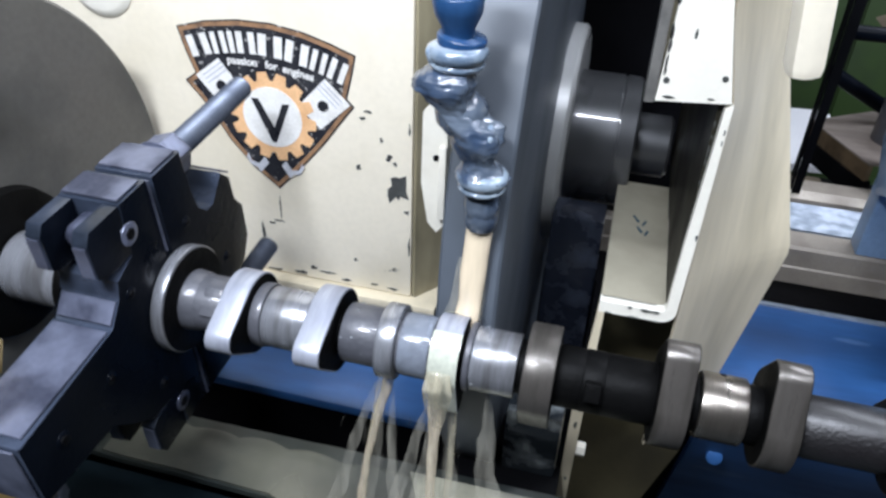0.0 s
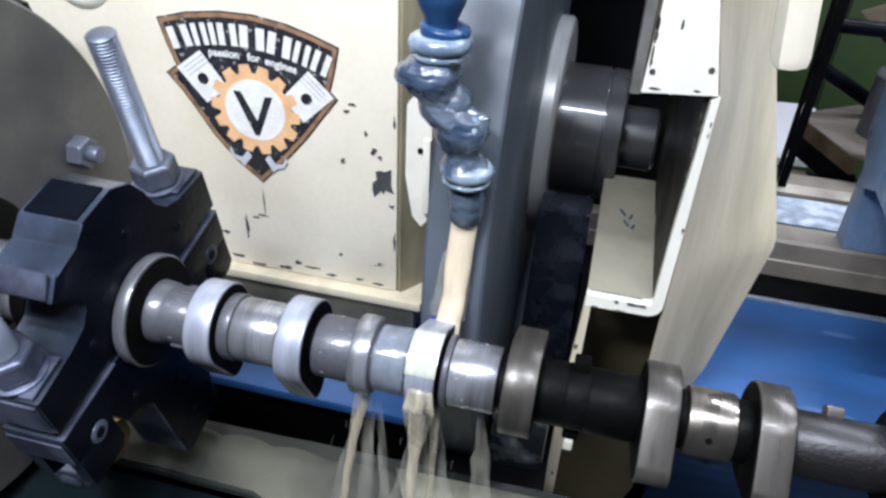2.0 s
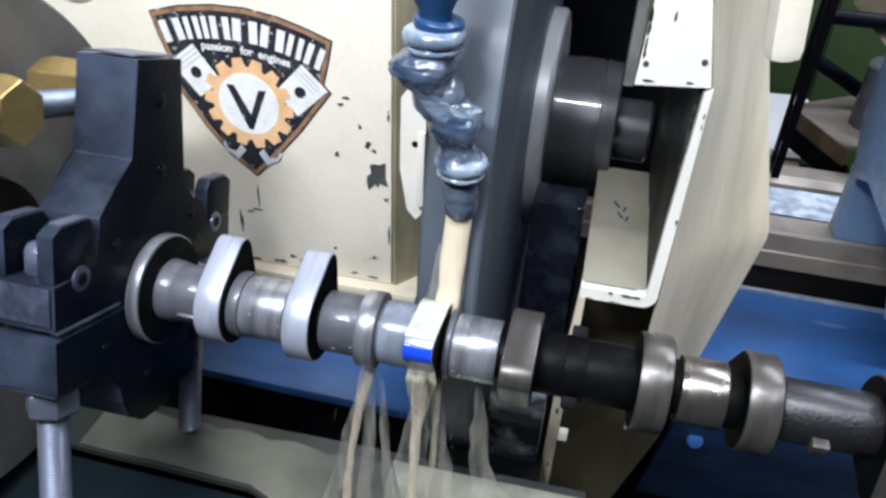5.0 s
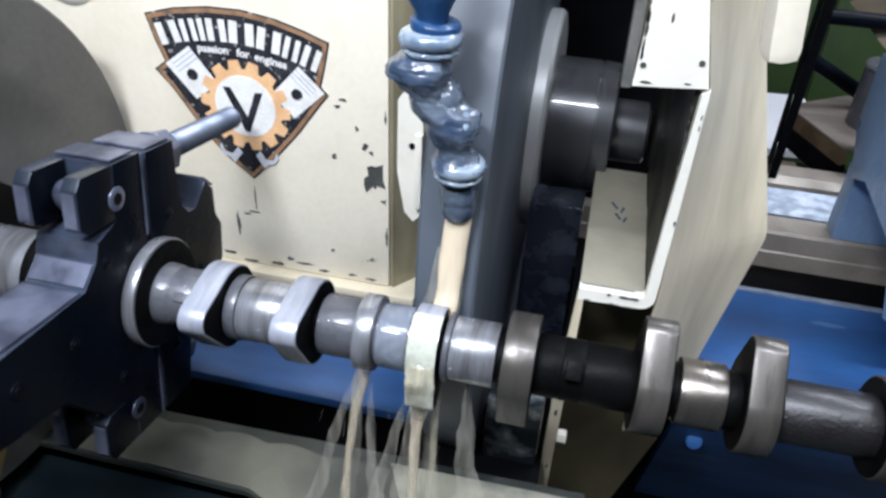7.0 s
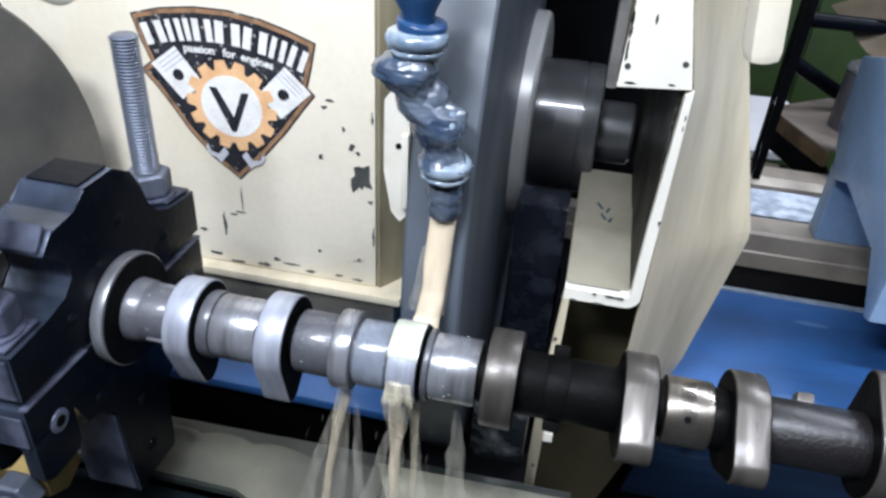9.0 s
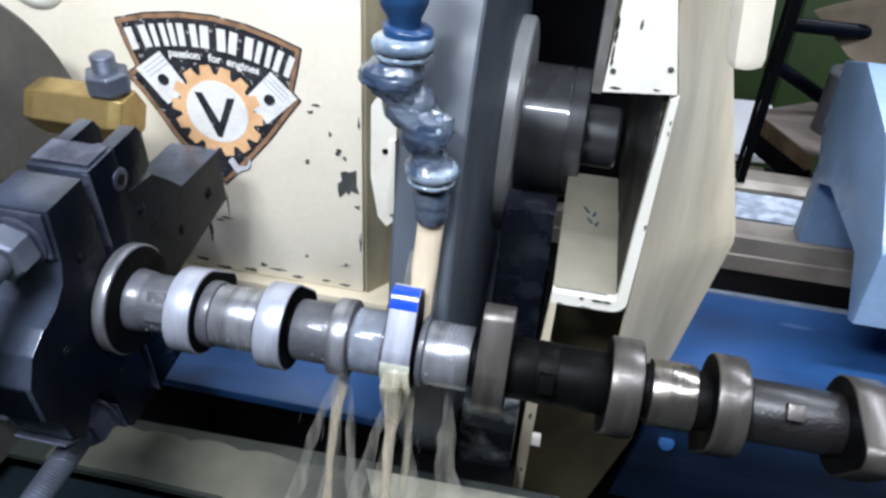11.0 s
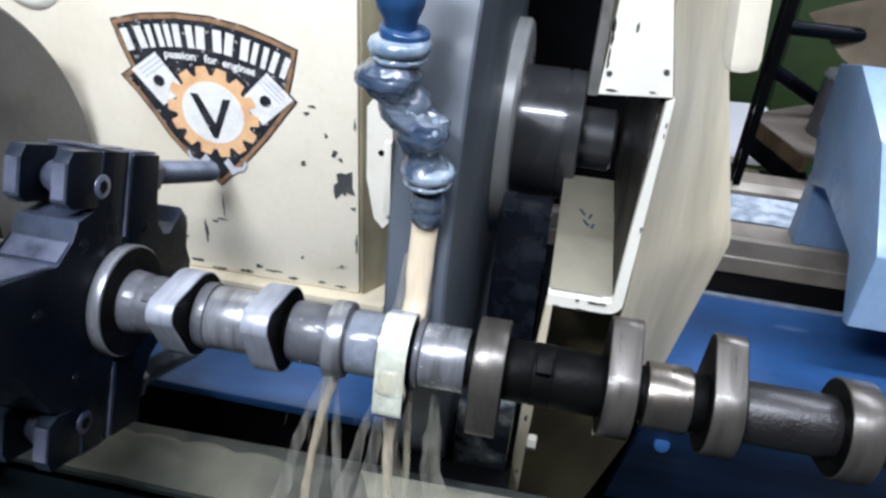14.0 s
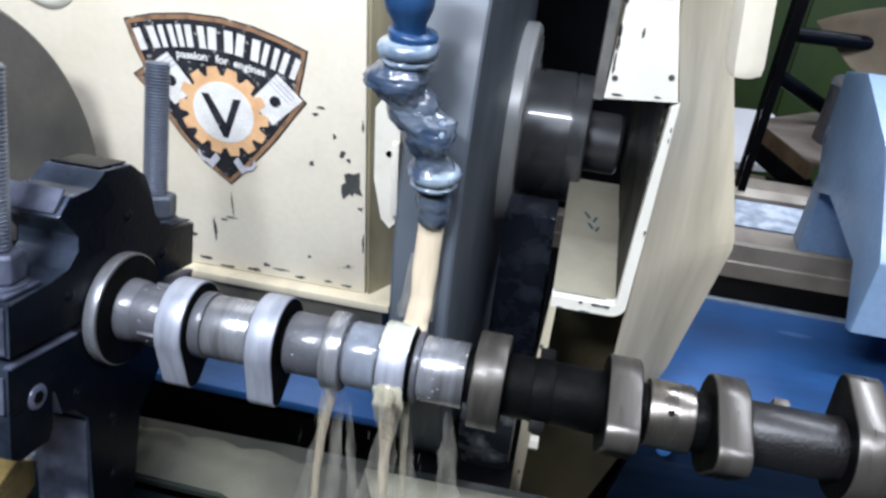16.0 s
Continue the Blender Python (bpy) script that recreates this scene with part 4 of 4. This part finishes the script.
def build_clamp():
    k = root("split_clamp", "black oily split clamp bolted round the camshaft end", "clamp")
    x0, x1 = -0.289, -0.2441
    bore = [(0.031 * math.cos(a), 0.031 * math.sin(a)) for a in np.linspace(0, math.pi, 15)]
    # cap half: two ears, scallops for the nuts, a flat hump
    cap = [(0.108, 0.003), (0.108, 0.040), (0.070, 0.042), (0.056, 0.048), (0.046, 0.060), (0.043, 0.076), (0.034, 0.092), (0.016, 0.103), (-0.016, 0.103),
           (-0.028, 0.092), (-0.050, 0.092), (-0.062, 0.080), (-0.051, 0.073), (-0.042, 0.064), (-0.042, 0.053), (-0.052, 0.043), (-0.070, 0.039), (-0.106, 0.038), (-0.106, 0.003)]
    cap += [(y, max(z, 0.003)) for y, z in reversed(bore)]
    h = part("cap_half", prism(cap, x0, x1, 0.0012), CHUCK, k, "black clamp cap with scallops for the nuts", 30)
    lighten_flanks(h)
    # pale strips put light on the worn faces towards the lamp
    part("cap_edge", prism([(-0.1045, 0.0395), (-0.075, 0.0412), (-0.0748, 0.0425), (-0.1045, 0.0408)], x0 + 0.003, x1 - 0.003), CHUCK_EDGE, h, "worn seat with painted light")
    part("cap_edge", prism([(0.075, 0.0442), (0.1065, 0.0412), (0.1065, 0.0424), (0.075, 0.0456)], x0 + 0.003, x1 - 0.003), CHUCK_EDGE, h, "worn seat with painted light")
    part("cap_edge", prism([(-0.1080, 0.006), (-0.1066, 0.006), (-0.1066, 0.035), (-0.1080, 0.035)], x0 + 0.002, x1 - 0.002), CHUCK_EDGE, h, "worn ear with painted light")
    part("cap_edge", prism([(-0.0610, 0.082), (-0.0515, 0.0952), (-0.0525, 0.0965), (-0.0625, 0.083)], x0 + 0.003, x1 - 0.003), CHUCK_EDGE, h, "worn corner with painted light")
    part("cap_edge", prism([(-0.0150, 0.1036), (0.015, 0.1036), (0.015, 0.1048), (-0.0150, 0.1048)], x0 + 0.004, x1 - 0.004), CHUCK, h, "")
    low = [(0.108, -0.003), (0.108, -0.034), (0.069, -0.034), (0.066, -0.067), (0.048, -0.085), (0.030, -0.100), (0.026, -0.166), (-0.028, -0.166), (-0.033, -0.072), (-0.048, -0.058), (-0.062, -0.056), (-0.068, -0.034), (-0.108, -0.034), (-0.108, -0.003)]
    low += [(y, -max(z, 0.003)) for y, z in reversed([(-p, q) for p, q in bore])]
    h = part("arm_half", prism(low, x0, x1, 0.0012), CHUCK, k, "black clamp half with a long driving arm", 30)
    lighten_flanks(h)
    part("arm_edge", prism([(-0.0295, -0.160), (-0.0338, -0.076), (-0.0350, -0.076), (-0.0307, -0.160)], x0 + 0.002, x1 - 0.002), CHUCK_EDGE, h, "scuffed side of the arm with painted light")
    part("arm_edge", prism([(-0.0355, -0.0705), (-0.047, -0.0595), (-0.048, -0.0605), (-0.0365, -0.0715)], x0 + 0.002, x1 - 0.002), CHUCK_EDGE, h, "scuffed shoulder with painted light")
    part("arm_edge", prism([(-0.1092, -0.032), (-0.1092, -0.008), (-0.1104, -0.008), (-0.1104, -0.032)], x0 + 0.002, x1 - 0.002), CHUCK_EDGE, h, "worn ear with painted light")
    part("arm_edge", prism([(0.1092, -0.032), (0.1092, -0.008), (0.1104, -0.008), (0.1104, -0.032)], x0 + 0.002, x1 - 0.002), CHUCK_EDGE, h, "worn ear with painted light")
    part("arm_edge", prism([(-0.026, -0.1672), (0.024, -0.1672), (0.024, -0.1684), (-0.026, -0.1684)], x0 + 0.003, x1 - 0.003), CHUCK_EDGE, h, "arm end with painted light")
    for side in (-1, 1):
        for xa, xb in ((x0 + 0.0002, x0 + 0.0115), (x1 - 0.0115, x1 - 0.0002)):
            pr = [(side * 0.1078, -0.0345), (side * 0.1078, -0.064), (side * 0.100, -0.069), (side * 0.074, -0.069), (side * 0.0695, -0.062), (side * 0.0695, -0.0345)]
            lighten_flanks(part("prong", prism(pr, xa, xb, 0.0010), CHUCK, h, "fork prong of the ear", 30))
            part("prong_end", prism([(side * 0.076, -0.0693), (side * 0.099, -0.0693), (side * 0.099, -0.0702), (side * 0.076, -0.0702)], xa + 0.0012, xb - 0.0012), CHUCK_EDGE, h, "prong end with painted light")
        part("stud_head", lathe([(0, 0.0112), (0.014, 0.0112), (0.0175, 0.0095), (0.019, 0.005)], 28, Matrix.Translation(((x0 + x1) / 2, side * 0.088, -0.0345)) @ pose(0, 0, 0, 0, 90, 0)), CHUCK_EDGE, h, "rounded bright stud head in the fork", 50)
    part("seam_edge", prism([(-0.107, -0.0034), (-0.047, -0.0034), (-0.047, -0.0020), (-0.107, -0.0020)], x1 - 0.004, x1 + 0.0012), CHUCK_EDGE, h, "bright edge along the split")
    part("seam_edge", prism([(0.047, -0.0034), (0.107, -0.0034), (0.107, -0.0020), (0.047, -0.0020)], x1 - 0.004, x1 + 0.0012), CHUCK_EDGE, h, "bright edge along the split")
    # studs with nuts
    for u, top, nut in ((-0.089, 0.172, 0.042), (0.085, 0.171, 0.045)):
        xm = -0.267
        m = Matrix.Translation((xm, u, -0.030)) @ ALONG_Z
        st = part("stud", thread_bm(top + 0.030, 0.0100, m=m), ZINC, k, "zinc plated threaded stud", 60)
        part("nut", hex_bm(0.030, 0.019, m=Matrix.Translation((xm, u, nut + 0.002)) @ ALONG_Z @ pose(0, 0, 0, 12, 0, 0)), ZINC if u > 0 else CHUCK_EDGE, st, "steel hexagon nut")
        part("washer", drum(0, 0.0022, 0.0185, 0.0005, 32, Matrix.Translation((xm, u, nut - 0.0008)) @ ALONG_Z), CHUCK_EDGE, st, "", 30)
    # screws and holes in the side that faces the tailstock
    for u, v, r in ((0.012, 0.066, 0.0048), (-0.052, 0.026, 0.0048), (0.06, 0.025, 0.0048), (-0.084, -0.032, 0.0085), (0.084, -0.032, 0.0085), (-0.004, -0.088, 0.0050), (-0.002, -0.138, 0.0060), (0.048, -0.045, 0.0048), (-0.045, -0.048, 0.0048)):
        m = Matrix.Translation((x1 - 0.0028, u, v))
        part("screw", drum(0, 0.0036, r, 0.0010, 20, m), CHUCK_EDGE if r > 0.008 else CHUCK, k, "socket screw head", 35)
        part("screw_socket", hex_bm(r * 0.95, 0.0044, m=m), BLACK, k)
    # driving dog
    for u, v in ((0.073, -0.128), (-0.049, -0.131)):
        part("brass_bar", hex_bm(0.040, 0.086, m=Matrix.Translation((-0.3765, u, v)) @ pose(0, 0, 0, 30, 0, 0)), BRASS, k, "tarnished brass hexagon driving bar")
    dog = part("dog_stud", thread_bm(0.216, 0.0095, m=Matrix.Translation((-0.3060, -0.091, -0.1295)) @ pose(0, 0, 0, 0, 0, 90)), ZINC, k, "threaded stud through both brass bars", 60)
    for u in (0.0935, -0.0880):
        part("dog_nut", hex_bm(0.031, 0.018, m=Matrix.Translation((-0.3060, u, -0.1295)) @ pose(0, 0, 0, 0, 0, 90)), ZINC, dog, "hexagon nut on the brass bar")
    part("centre_sleeve", drum(-0.384, -0.2925, 0.029, 0.002, 40), POLISHED, k, "bright steel sleeve behind the clamp", 35)
    part("sleeve_ring", drum(-0.330, -0.316, 0.036, 0.002, 40), FORGED_DARK, k, "dark retaining ring", 35)
    return k


def build_faceplate():
    f = root("faceplate", "large oiled grey iron faceplate of the headstock", "faceplate")
    part("disc", lathe([(-0.425, 0.05), (-0.425, 0.206), (-0.422, 0.210), (-0.400, 0.210), (-0.397, 0.207), (-0.397, 0.05)], 128), PLATE, f, "mottled flat grey disc", 30)
    part("hub", lathe([(-0.3968, 0.062), (-0.388, 0.060), (-0.386, 0.05), (-0.3855, 0.02)], 64), FORGED_DARK, f, "dark hub", 35)
    for a, r in ((1, 0.143), (175, 0.150)):
        m = pose(0, 0, 0, a, 0, 0) @ Matrix.Translation((-0.397, r, 0))
        part("bolt", hex_bm(0.026, 0.016, m=m), ZINC, f, "steel hexagon bolt")
        part("bolt_end", drum(0.016, 0.026, 0.0075, 0.001, 20, m), ZINC, f, "", 35)
    return f


def build_headstock():
    h = root("headstock", "dark headstock housing behind the faceplate", "headstock")
    part("housing", box((-0.70, -0.16, -0.20), (-0.43, 0.16, 0.16), 0.02), FORGED_DARK, h, "", 40)
    part("spindle_nose", drum(-0.4301, -0.4255, 0.08, 0.001, 48), FORGED_DARK, h, "", 35)


# ---------- right side ----------
def build_tailstock():
    t = root("tailstock_slide", "light blue enamelled slide bracket straddling the ways", "machine slide")
    poly = [(0.47, 0.094), (0.538, 0.073), (0.531, -0.011), (0.486, -0.062), (0.440, -0.040), (0.315, -0.050), (0.272, -0.105), (0.258, -0.100), (0.262, -0.02), (0.348, 0.058)]
    part("body", prism(poly, 0.36, 0.75, 0.002), LIGHT_BLUE, t, "light blue cast body", 30)
    part("foot", box((0.372, 0.506, -0.1585), (0.75, 0.540, -0.02), 0.003), LIGHT_BLUE, t, "light blue foot", 30)


def build_background():
    b = root("bench", "worn plywood bench with a brown edge and white shelf", "bench")
    part("top", sheet([(0.342, 0.794, -0.100), (0.443, 0.867, -0.100), (0.95, 0.80, -0.100), (0.90, 0.655, -0.100), (0.415, 0.655, -0.100), (0.398, 0.656, -0.100)], -0.002), WOOD, b, "dirty grey plywood top")
    part("edge", sheet([(0.342, 0.793, -0.1002), (0.398, 0.655, -0.1002), (0.398, 0.655, -0.124), (0.342, 0.793, -0.124)], 0.008), WOOD_EDGE, b, "brown layered edge")
    part("rail", sheet([(0.340, 0.790, -0.1245), (0.398, 0.652, -0.1245), (0.398, 0.652, -0.155), (0.340, 0.790, -0.155)], 0.012), BLACK, b, "black steel rail")
    s = root("white_panel", "white melamine board lying on a low shelf", "board")
    pts = [(0.30, 1.02, -0.28), (0.455, 1.04, -0.28), (0.463, 1.06, -0.28), (0.503, 1.285, -0.28), (0.505, 1.32, -0.28), (0.494, 1.342, -0.28), (0.32, 1.325, -0.28)]
    part("board", sheet(pts, -0.015), WHITE, s, "glossy white board, rounded corner")
    p = root("angle_post", "black angle-iron stand behind the guard", "stand")
    part("post", sheet([(0.298, 0.60, 0.22), (0.312, 0.60, 0.22), (0.309, 0.60, -0.24), (0.300, 0.60, -0.24)], 0.004), BLACK, p, "black upright")
    part("post", sheet([(0.298, 0.605, 0.22), (0.298, 0.620, 0.22), (0.300, 0.620, -0.24), (0.300, 0.605, -0.24)], 0.003), BLACK, p, "black flange of the angle")
    part("bar", drum(0, 0.30, 0.010, 0.001, 16, Matrix.Translation((0.330, 0.69, 0.068)) @ pose(0, 0, 0, 0, 3, 12)), CHUCK, p, "dark cross bar", 35)
    part("bar", drum(0, 0.22, 0.011, 0.001, 16, Matrix.Translation((0.345, 0.80, -0.02)) @ pose(0, 0, 0, 0, 28, 10)), CHUCK, p, "slanting grey tube", 35)
    g = root("green_cabinet", "dull green painted steel cabinet behind the bench", "cabinet")
    part("body", box((0.30, 1.50, -0.75), (1.6, 1.95, 0.16), 0.01), GREEN, g, "", 40)
    part("door", box((0.55, 1.488, -0.70), (0.98, 1.499, 0.10), 0.006), GREEN, g, "", 40)
    c = root("cardboard_sheet", "curled brown cardboard sheet on the bench", "cardboard")
    bm = bmesh.new()
    grid = []
    for i in range(13):
        row = []
        for j in range(9):
            u, v = i / 12, j / 8
            low = Vector((0.415, 0.700, 0.032)).lerp(Vector((0.541, 0.596, -0.014)), u)
            top = Vector((0.369, 0.740, 0.073)).lerp(Vector((0.555, 0.636, 0.161)), u)
            row.append(bm.verts.new(low.lerp(top, v) + Vector((0, 0.012 * math.sin(3 * u + 2 * v), 0.008 * math.sin(5 * u) * v - 0.006 * math.sin(math.pi * u) * (1 - v)))))
        grid.append(row)
    for i in range(12):
        for j in range(8):
            bm.faces.new((grid[i][j], grid[i + 1][j], grid[i + 1][j + 1], grid[i][j + 1]))
    r = bmesh.ops.extrude_face_region(bm, geom=list(bm.faces))
    bmesh.ops.translate(bm, vec=(0, 0.003, 0.001), verts=[v for v in r["geom"] if isinstance(v, bmesh.types.BMVert)])
    part("sheet", bm, CARD, c, "", 60)
    v = root("grey_tin", "grey metal tin on the bench", "tin")
    part("can", lathe([(0, 0.032), (0.003, 0.034), (0.085, 0.034), (0.088, 0.031)], 32, Matrix.Translation((0.452, 0.75, -0.0995)) @ ALONG_Z), FORGED, v, "", 40)
    part("rim", lathe([(0.0882, 0.034), (0.092, 0.036), (0.095, 0.034), (0.0952, 0.030)], 32, Matrix.Translation((0.452, 0.75, -0.0995)) @ ALONG_Z), POLISHED, v, "", 40)
    d = root("wood_offcut", "brown wooden offcut on the lower shelf", "wood")
    part("block", box((0.37, 0.93, -0.3315), (0.44, 1.00, -0.285), 0.004), CARD, d)
    part("shelf", box((0.25, 0.76, -0.345), (0.9, 1.1, -0.332)), BLACK, d)


# ---------- coolant ----------
def drops(n, seed, x0, x1, z0, z1, y0, y1, lean=0.0):
    rnd = random.Random(seed)
    bm = bmesh.new()
    for _ in range(n):
        x, y, z = rnd.uniform(x0, x1), rnd.uniform(y0, y1), rnd.uniform(z0, z1)
        r = rnd.uniform(0.0002, 0.0004)
        bmesh.ops.create_icosphere(bm, subdivisions=1, radius=1, matrix=Matrix.Translation((x, y, z)) @ pose(0, 0, 0, 0, lean, 0) @ Matrix.Diagonal((r, r, r * rnd.uniform(12, 40), 1)))
    return bm


def build_coolant():
    jet = root("coolant_jet", "milky beige coolant jet falling from the nozzle onto the wheel", "coolant")
    part("jet", ribbon([(-0.0238, 0.029, 0.090, 0.0092, 0.005), (-0.0250, 0.026, 0.06, 0.0090, 0.0045), (-0.0268, 0.022, 0.030, 0.0085, 0.004), (-0.0285, 0.018, 0.012, 0.0090, 0.005), (-0.0300, 0.012, 0.002, 0.011, 0.004)], 1, 16, 0.03), COOLANT, jet, "opaque beige stream", 80)
    part("jet_edge", ribbon([(-0.0262, 0.031, 0.060, 0.0100, 0.002), (-0.0290, 0.027, 0.030, 0.0120, 0.002), (-0.0310, 0.022, 0.010, 0.0140, 0.002)], 5, 14, 0.05), COOLANT_MIST, jet, "thin torn edge", 80)
    fall = root("coolant_fall", "coolant running off the lobe into the tray", "coolant")
    part("strand", ribbon([(-0.0370, -0.012, -0.028, 0.0062, 0.004), (-0.0385, -0.014, -0.08, 0.0042, 0.0035), (-0.0400, -0.015, -0.14, 0.0038, 0.003), (-0.0410, -0.016, -0.2015, 0.0048, 0.003)], 9, 14, 0.09), COOLANT_RUN, fall, "main beige strand", 80)
    part("lobe_veil", ribbon([(-0.0325, -0.028, 0.004, 0.0085, 0.0012), (-0.0325, -0.0325, -0.010, 0.0098, 0.0014), (-0.0340, -0.0270, -0.030, 0.0085, 0.0014), (-0.0375, -0.016, -0.060, 0.0050, 0.0016)], 41, 16, 0.06), COOLANT_THIN, fall, "translucent coolant washing down the lobe", 80)
    part("strand", ribbon([(-0.0270, -0.006, -0.022, 0.0040, 0.002), (-0.0260, -0.006, -0.09, 0.0028, 0.002), (-0.0300, -0.006, -0.205, 0.0030, 0.002)], 12), COOLANT_THIN, fall, "thin strand", 80)
    side = root("coolant_drip", "coolant strand dripping from the thin ring", "coolant")
    part("strand", ribbon([(-0.0765, -0.006, -0.024, 0.0050, 0.003), (-0.0800, -0.006, -0.045, 0.0038, 0.0025), (-0.0880, -0.006, -0.080, 0.0030, 0.0025), (-0.0965, -0.006, -0.125, 0.0032, 0.003), (-0.1010, -0.006, -0.165, 0.0036, 0.003), (-0.1020, -0.006, -0.2005, 0.0040, 0.003)], 21, 14, 0.10), COOLANT_RUN, side, "bent beige strand", 80)
    part("strand", ribbon([(-0.0815, -0.008, -0.030, 0.0030, 0.002), (-0.0920, -0.008, -0.09, 0.0018, 0.0015), (-0.1010, -0.008, -0.205, 0.0018, 0.0015)], 23), COOLANT_THIN, side, "thin strand", 80)
    spray = root("coolant_spray", "fine streaks of coolant spray below the shaft", "coolant")
    tagged(part("streak_spray", drops(26, 3, -0.100, -0.015, -0.19, -0.035, -0.012, 0.012, 6), COOLANT_MIST, spray, "falling streaks", 80), kind="stuff")
    tagged(part("streak_spray", drops(10, 8, -0.120, -0.080, -0.17, -0.045, -0.012, 0.012, 14), COOLANT_MIST, spray, "falling streaks", 80), kind="stuff")
    rnd = random.Random(19)
    for x, z, dx, w in ((-0.0780, -0.030, -0.045, 0.0070), (-0.0760, -0.030, -0.020, 0.0080), (-0.0720, -0.030, 0.004, 0.0060), (-0.0400, -0.040, -0.030, 0.0080),
                        (-0.0360, -0.040, -0.010, 0.0100), (-0.0300, -0.035, 0.012, 0.0090), (0.0010, -0.026, 0.012, 0.0130)):
        yy = rnd.uniform(-0.010, 0.004)
        part("spray_fan", ribbon([(x, yy, z, 0.0016, 0.0008), (x + dx * 0.35, yy, z - 0.05, w * 0.5, 0.0010), (x + dx, yy - 0.004, -0.203, w, 0.0012)], rnd.randint(40, 90), 12, 0.16), COOLANT_MIST, spray, "thin fan of coolant spray", 80)
    return jet, fall, side, spray


build_bed()
build_tray()
build_wheel_head()
build_sticker()
grinding_wheel = build_wheel()
build_guard()
build_wheel_back()
build_nozzle()
camshaft = build_camshaft()
split_clamp = build_clamp()
faceplate = build_faceplate()
build_headstock()
build_tailstock()
build_background()
coolant_jet, coolant_fall, coolant_drip, coolant_spray = build_coolant()

TURN_RATE, TURN_ZERO = 49.17, 1.72  # degrees a second; the time at which the studs stand upright


def rock(t):
    """How far the rocking cradle holds the shaft off the wheel while the lobe's nose passes."""
    a = radians(LOBE_3 + 6 + TURN_RATE * (t - TURN_ZERO))
    return min(0.0, BASE_R - NOSE_R - NOSE_D * math.cos(a))


def motions():
    times = [0.125 * i for i in range(129)]
    rows = [(t, pose(0, rock(t), 0, TURN_RATE * (t - TURN_ZERO), 0, 0)) for t in times]
    for thing in (camshaft, split_clamp, faceplate):
        walk(thing, rows)
    walk(grinding_wheel, [(0.1 * i, pose(0, WHEEL_Y, 0, -70.0 * i, 0, 0)) for i in range(161)])
    r = random.Random(2)
    for thing, sway, slide in ((coolant_jet, 0.6, 0.0006), (coolant_fall, 1.6, 0.002), (coolant_drip, 3.0, 0.0025), (coolant_spray, 3.0, 0.006)):
        out = []
        for t in [0.25 * i for i in range(65)]:
            y = 0.0 if thing is coolant_jet else rock(t)
            out.append((t, pose(r.uniform(-slide, slide), y, r.uniform(-slide, slide) * 0.5, 0, r.uniform(-sway, sway), 0)))
        walk(thing, out)


motions()
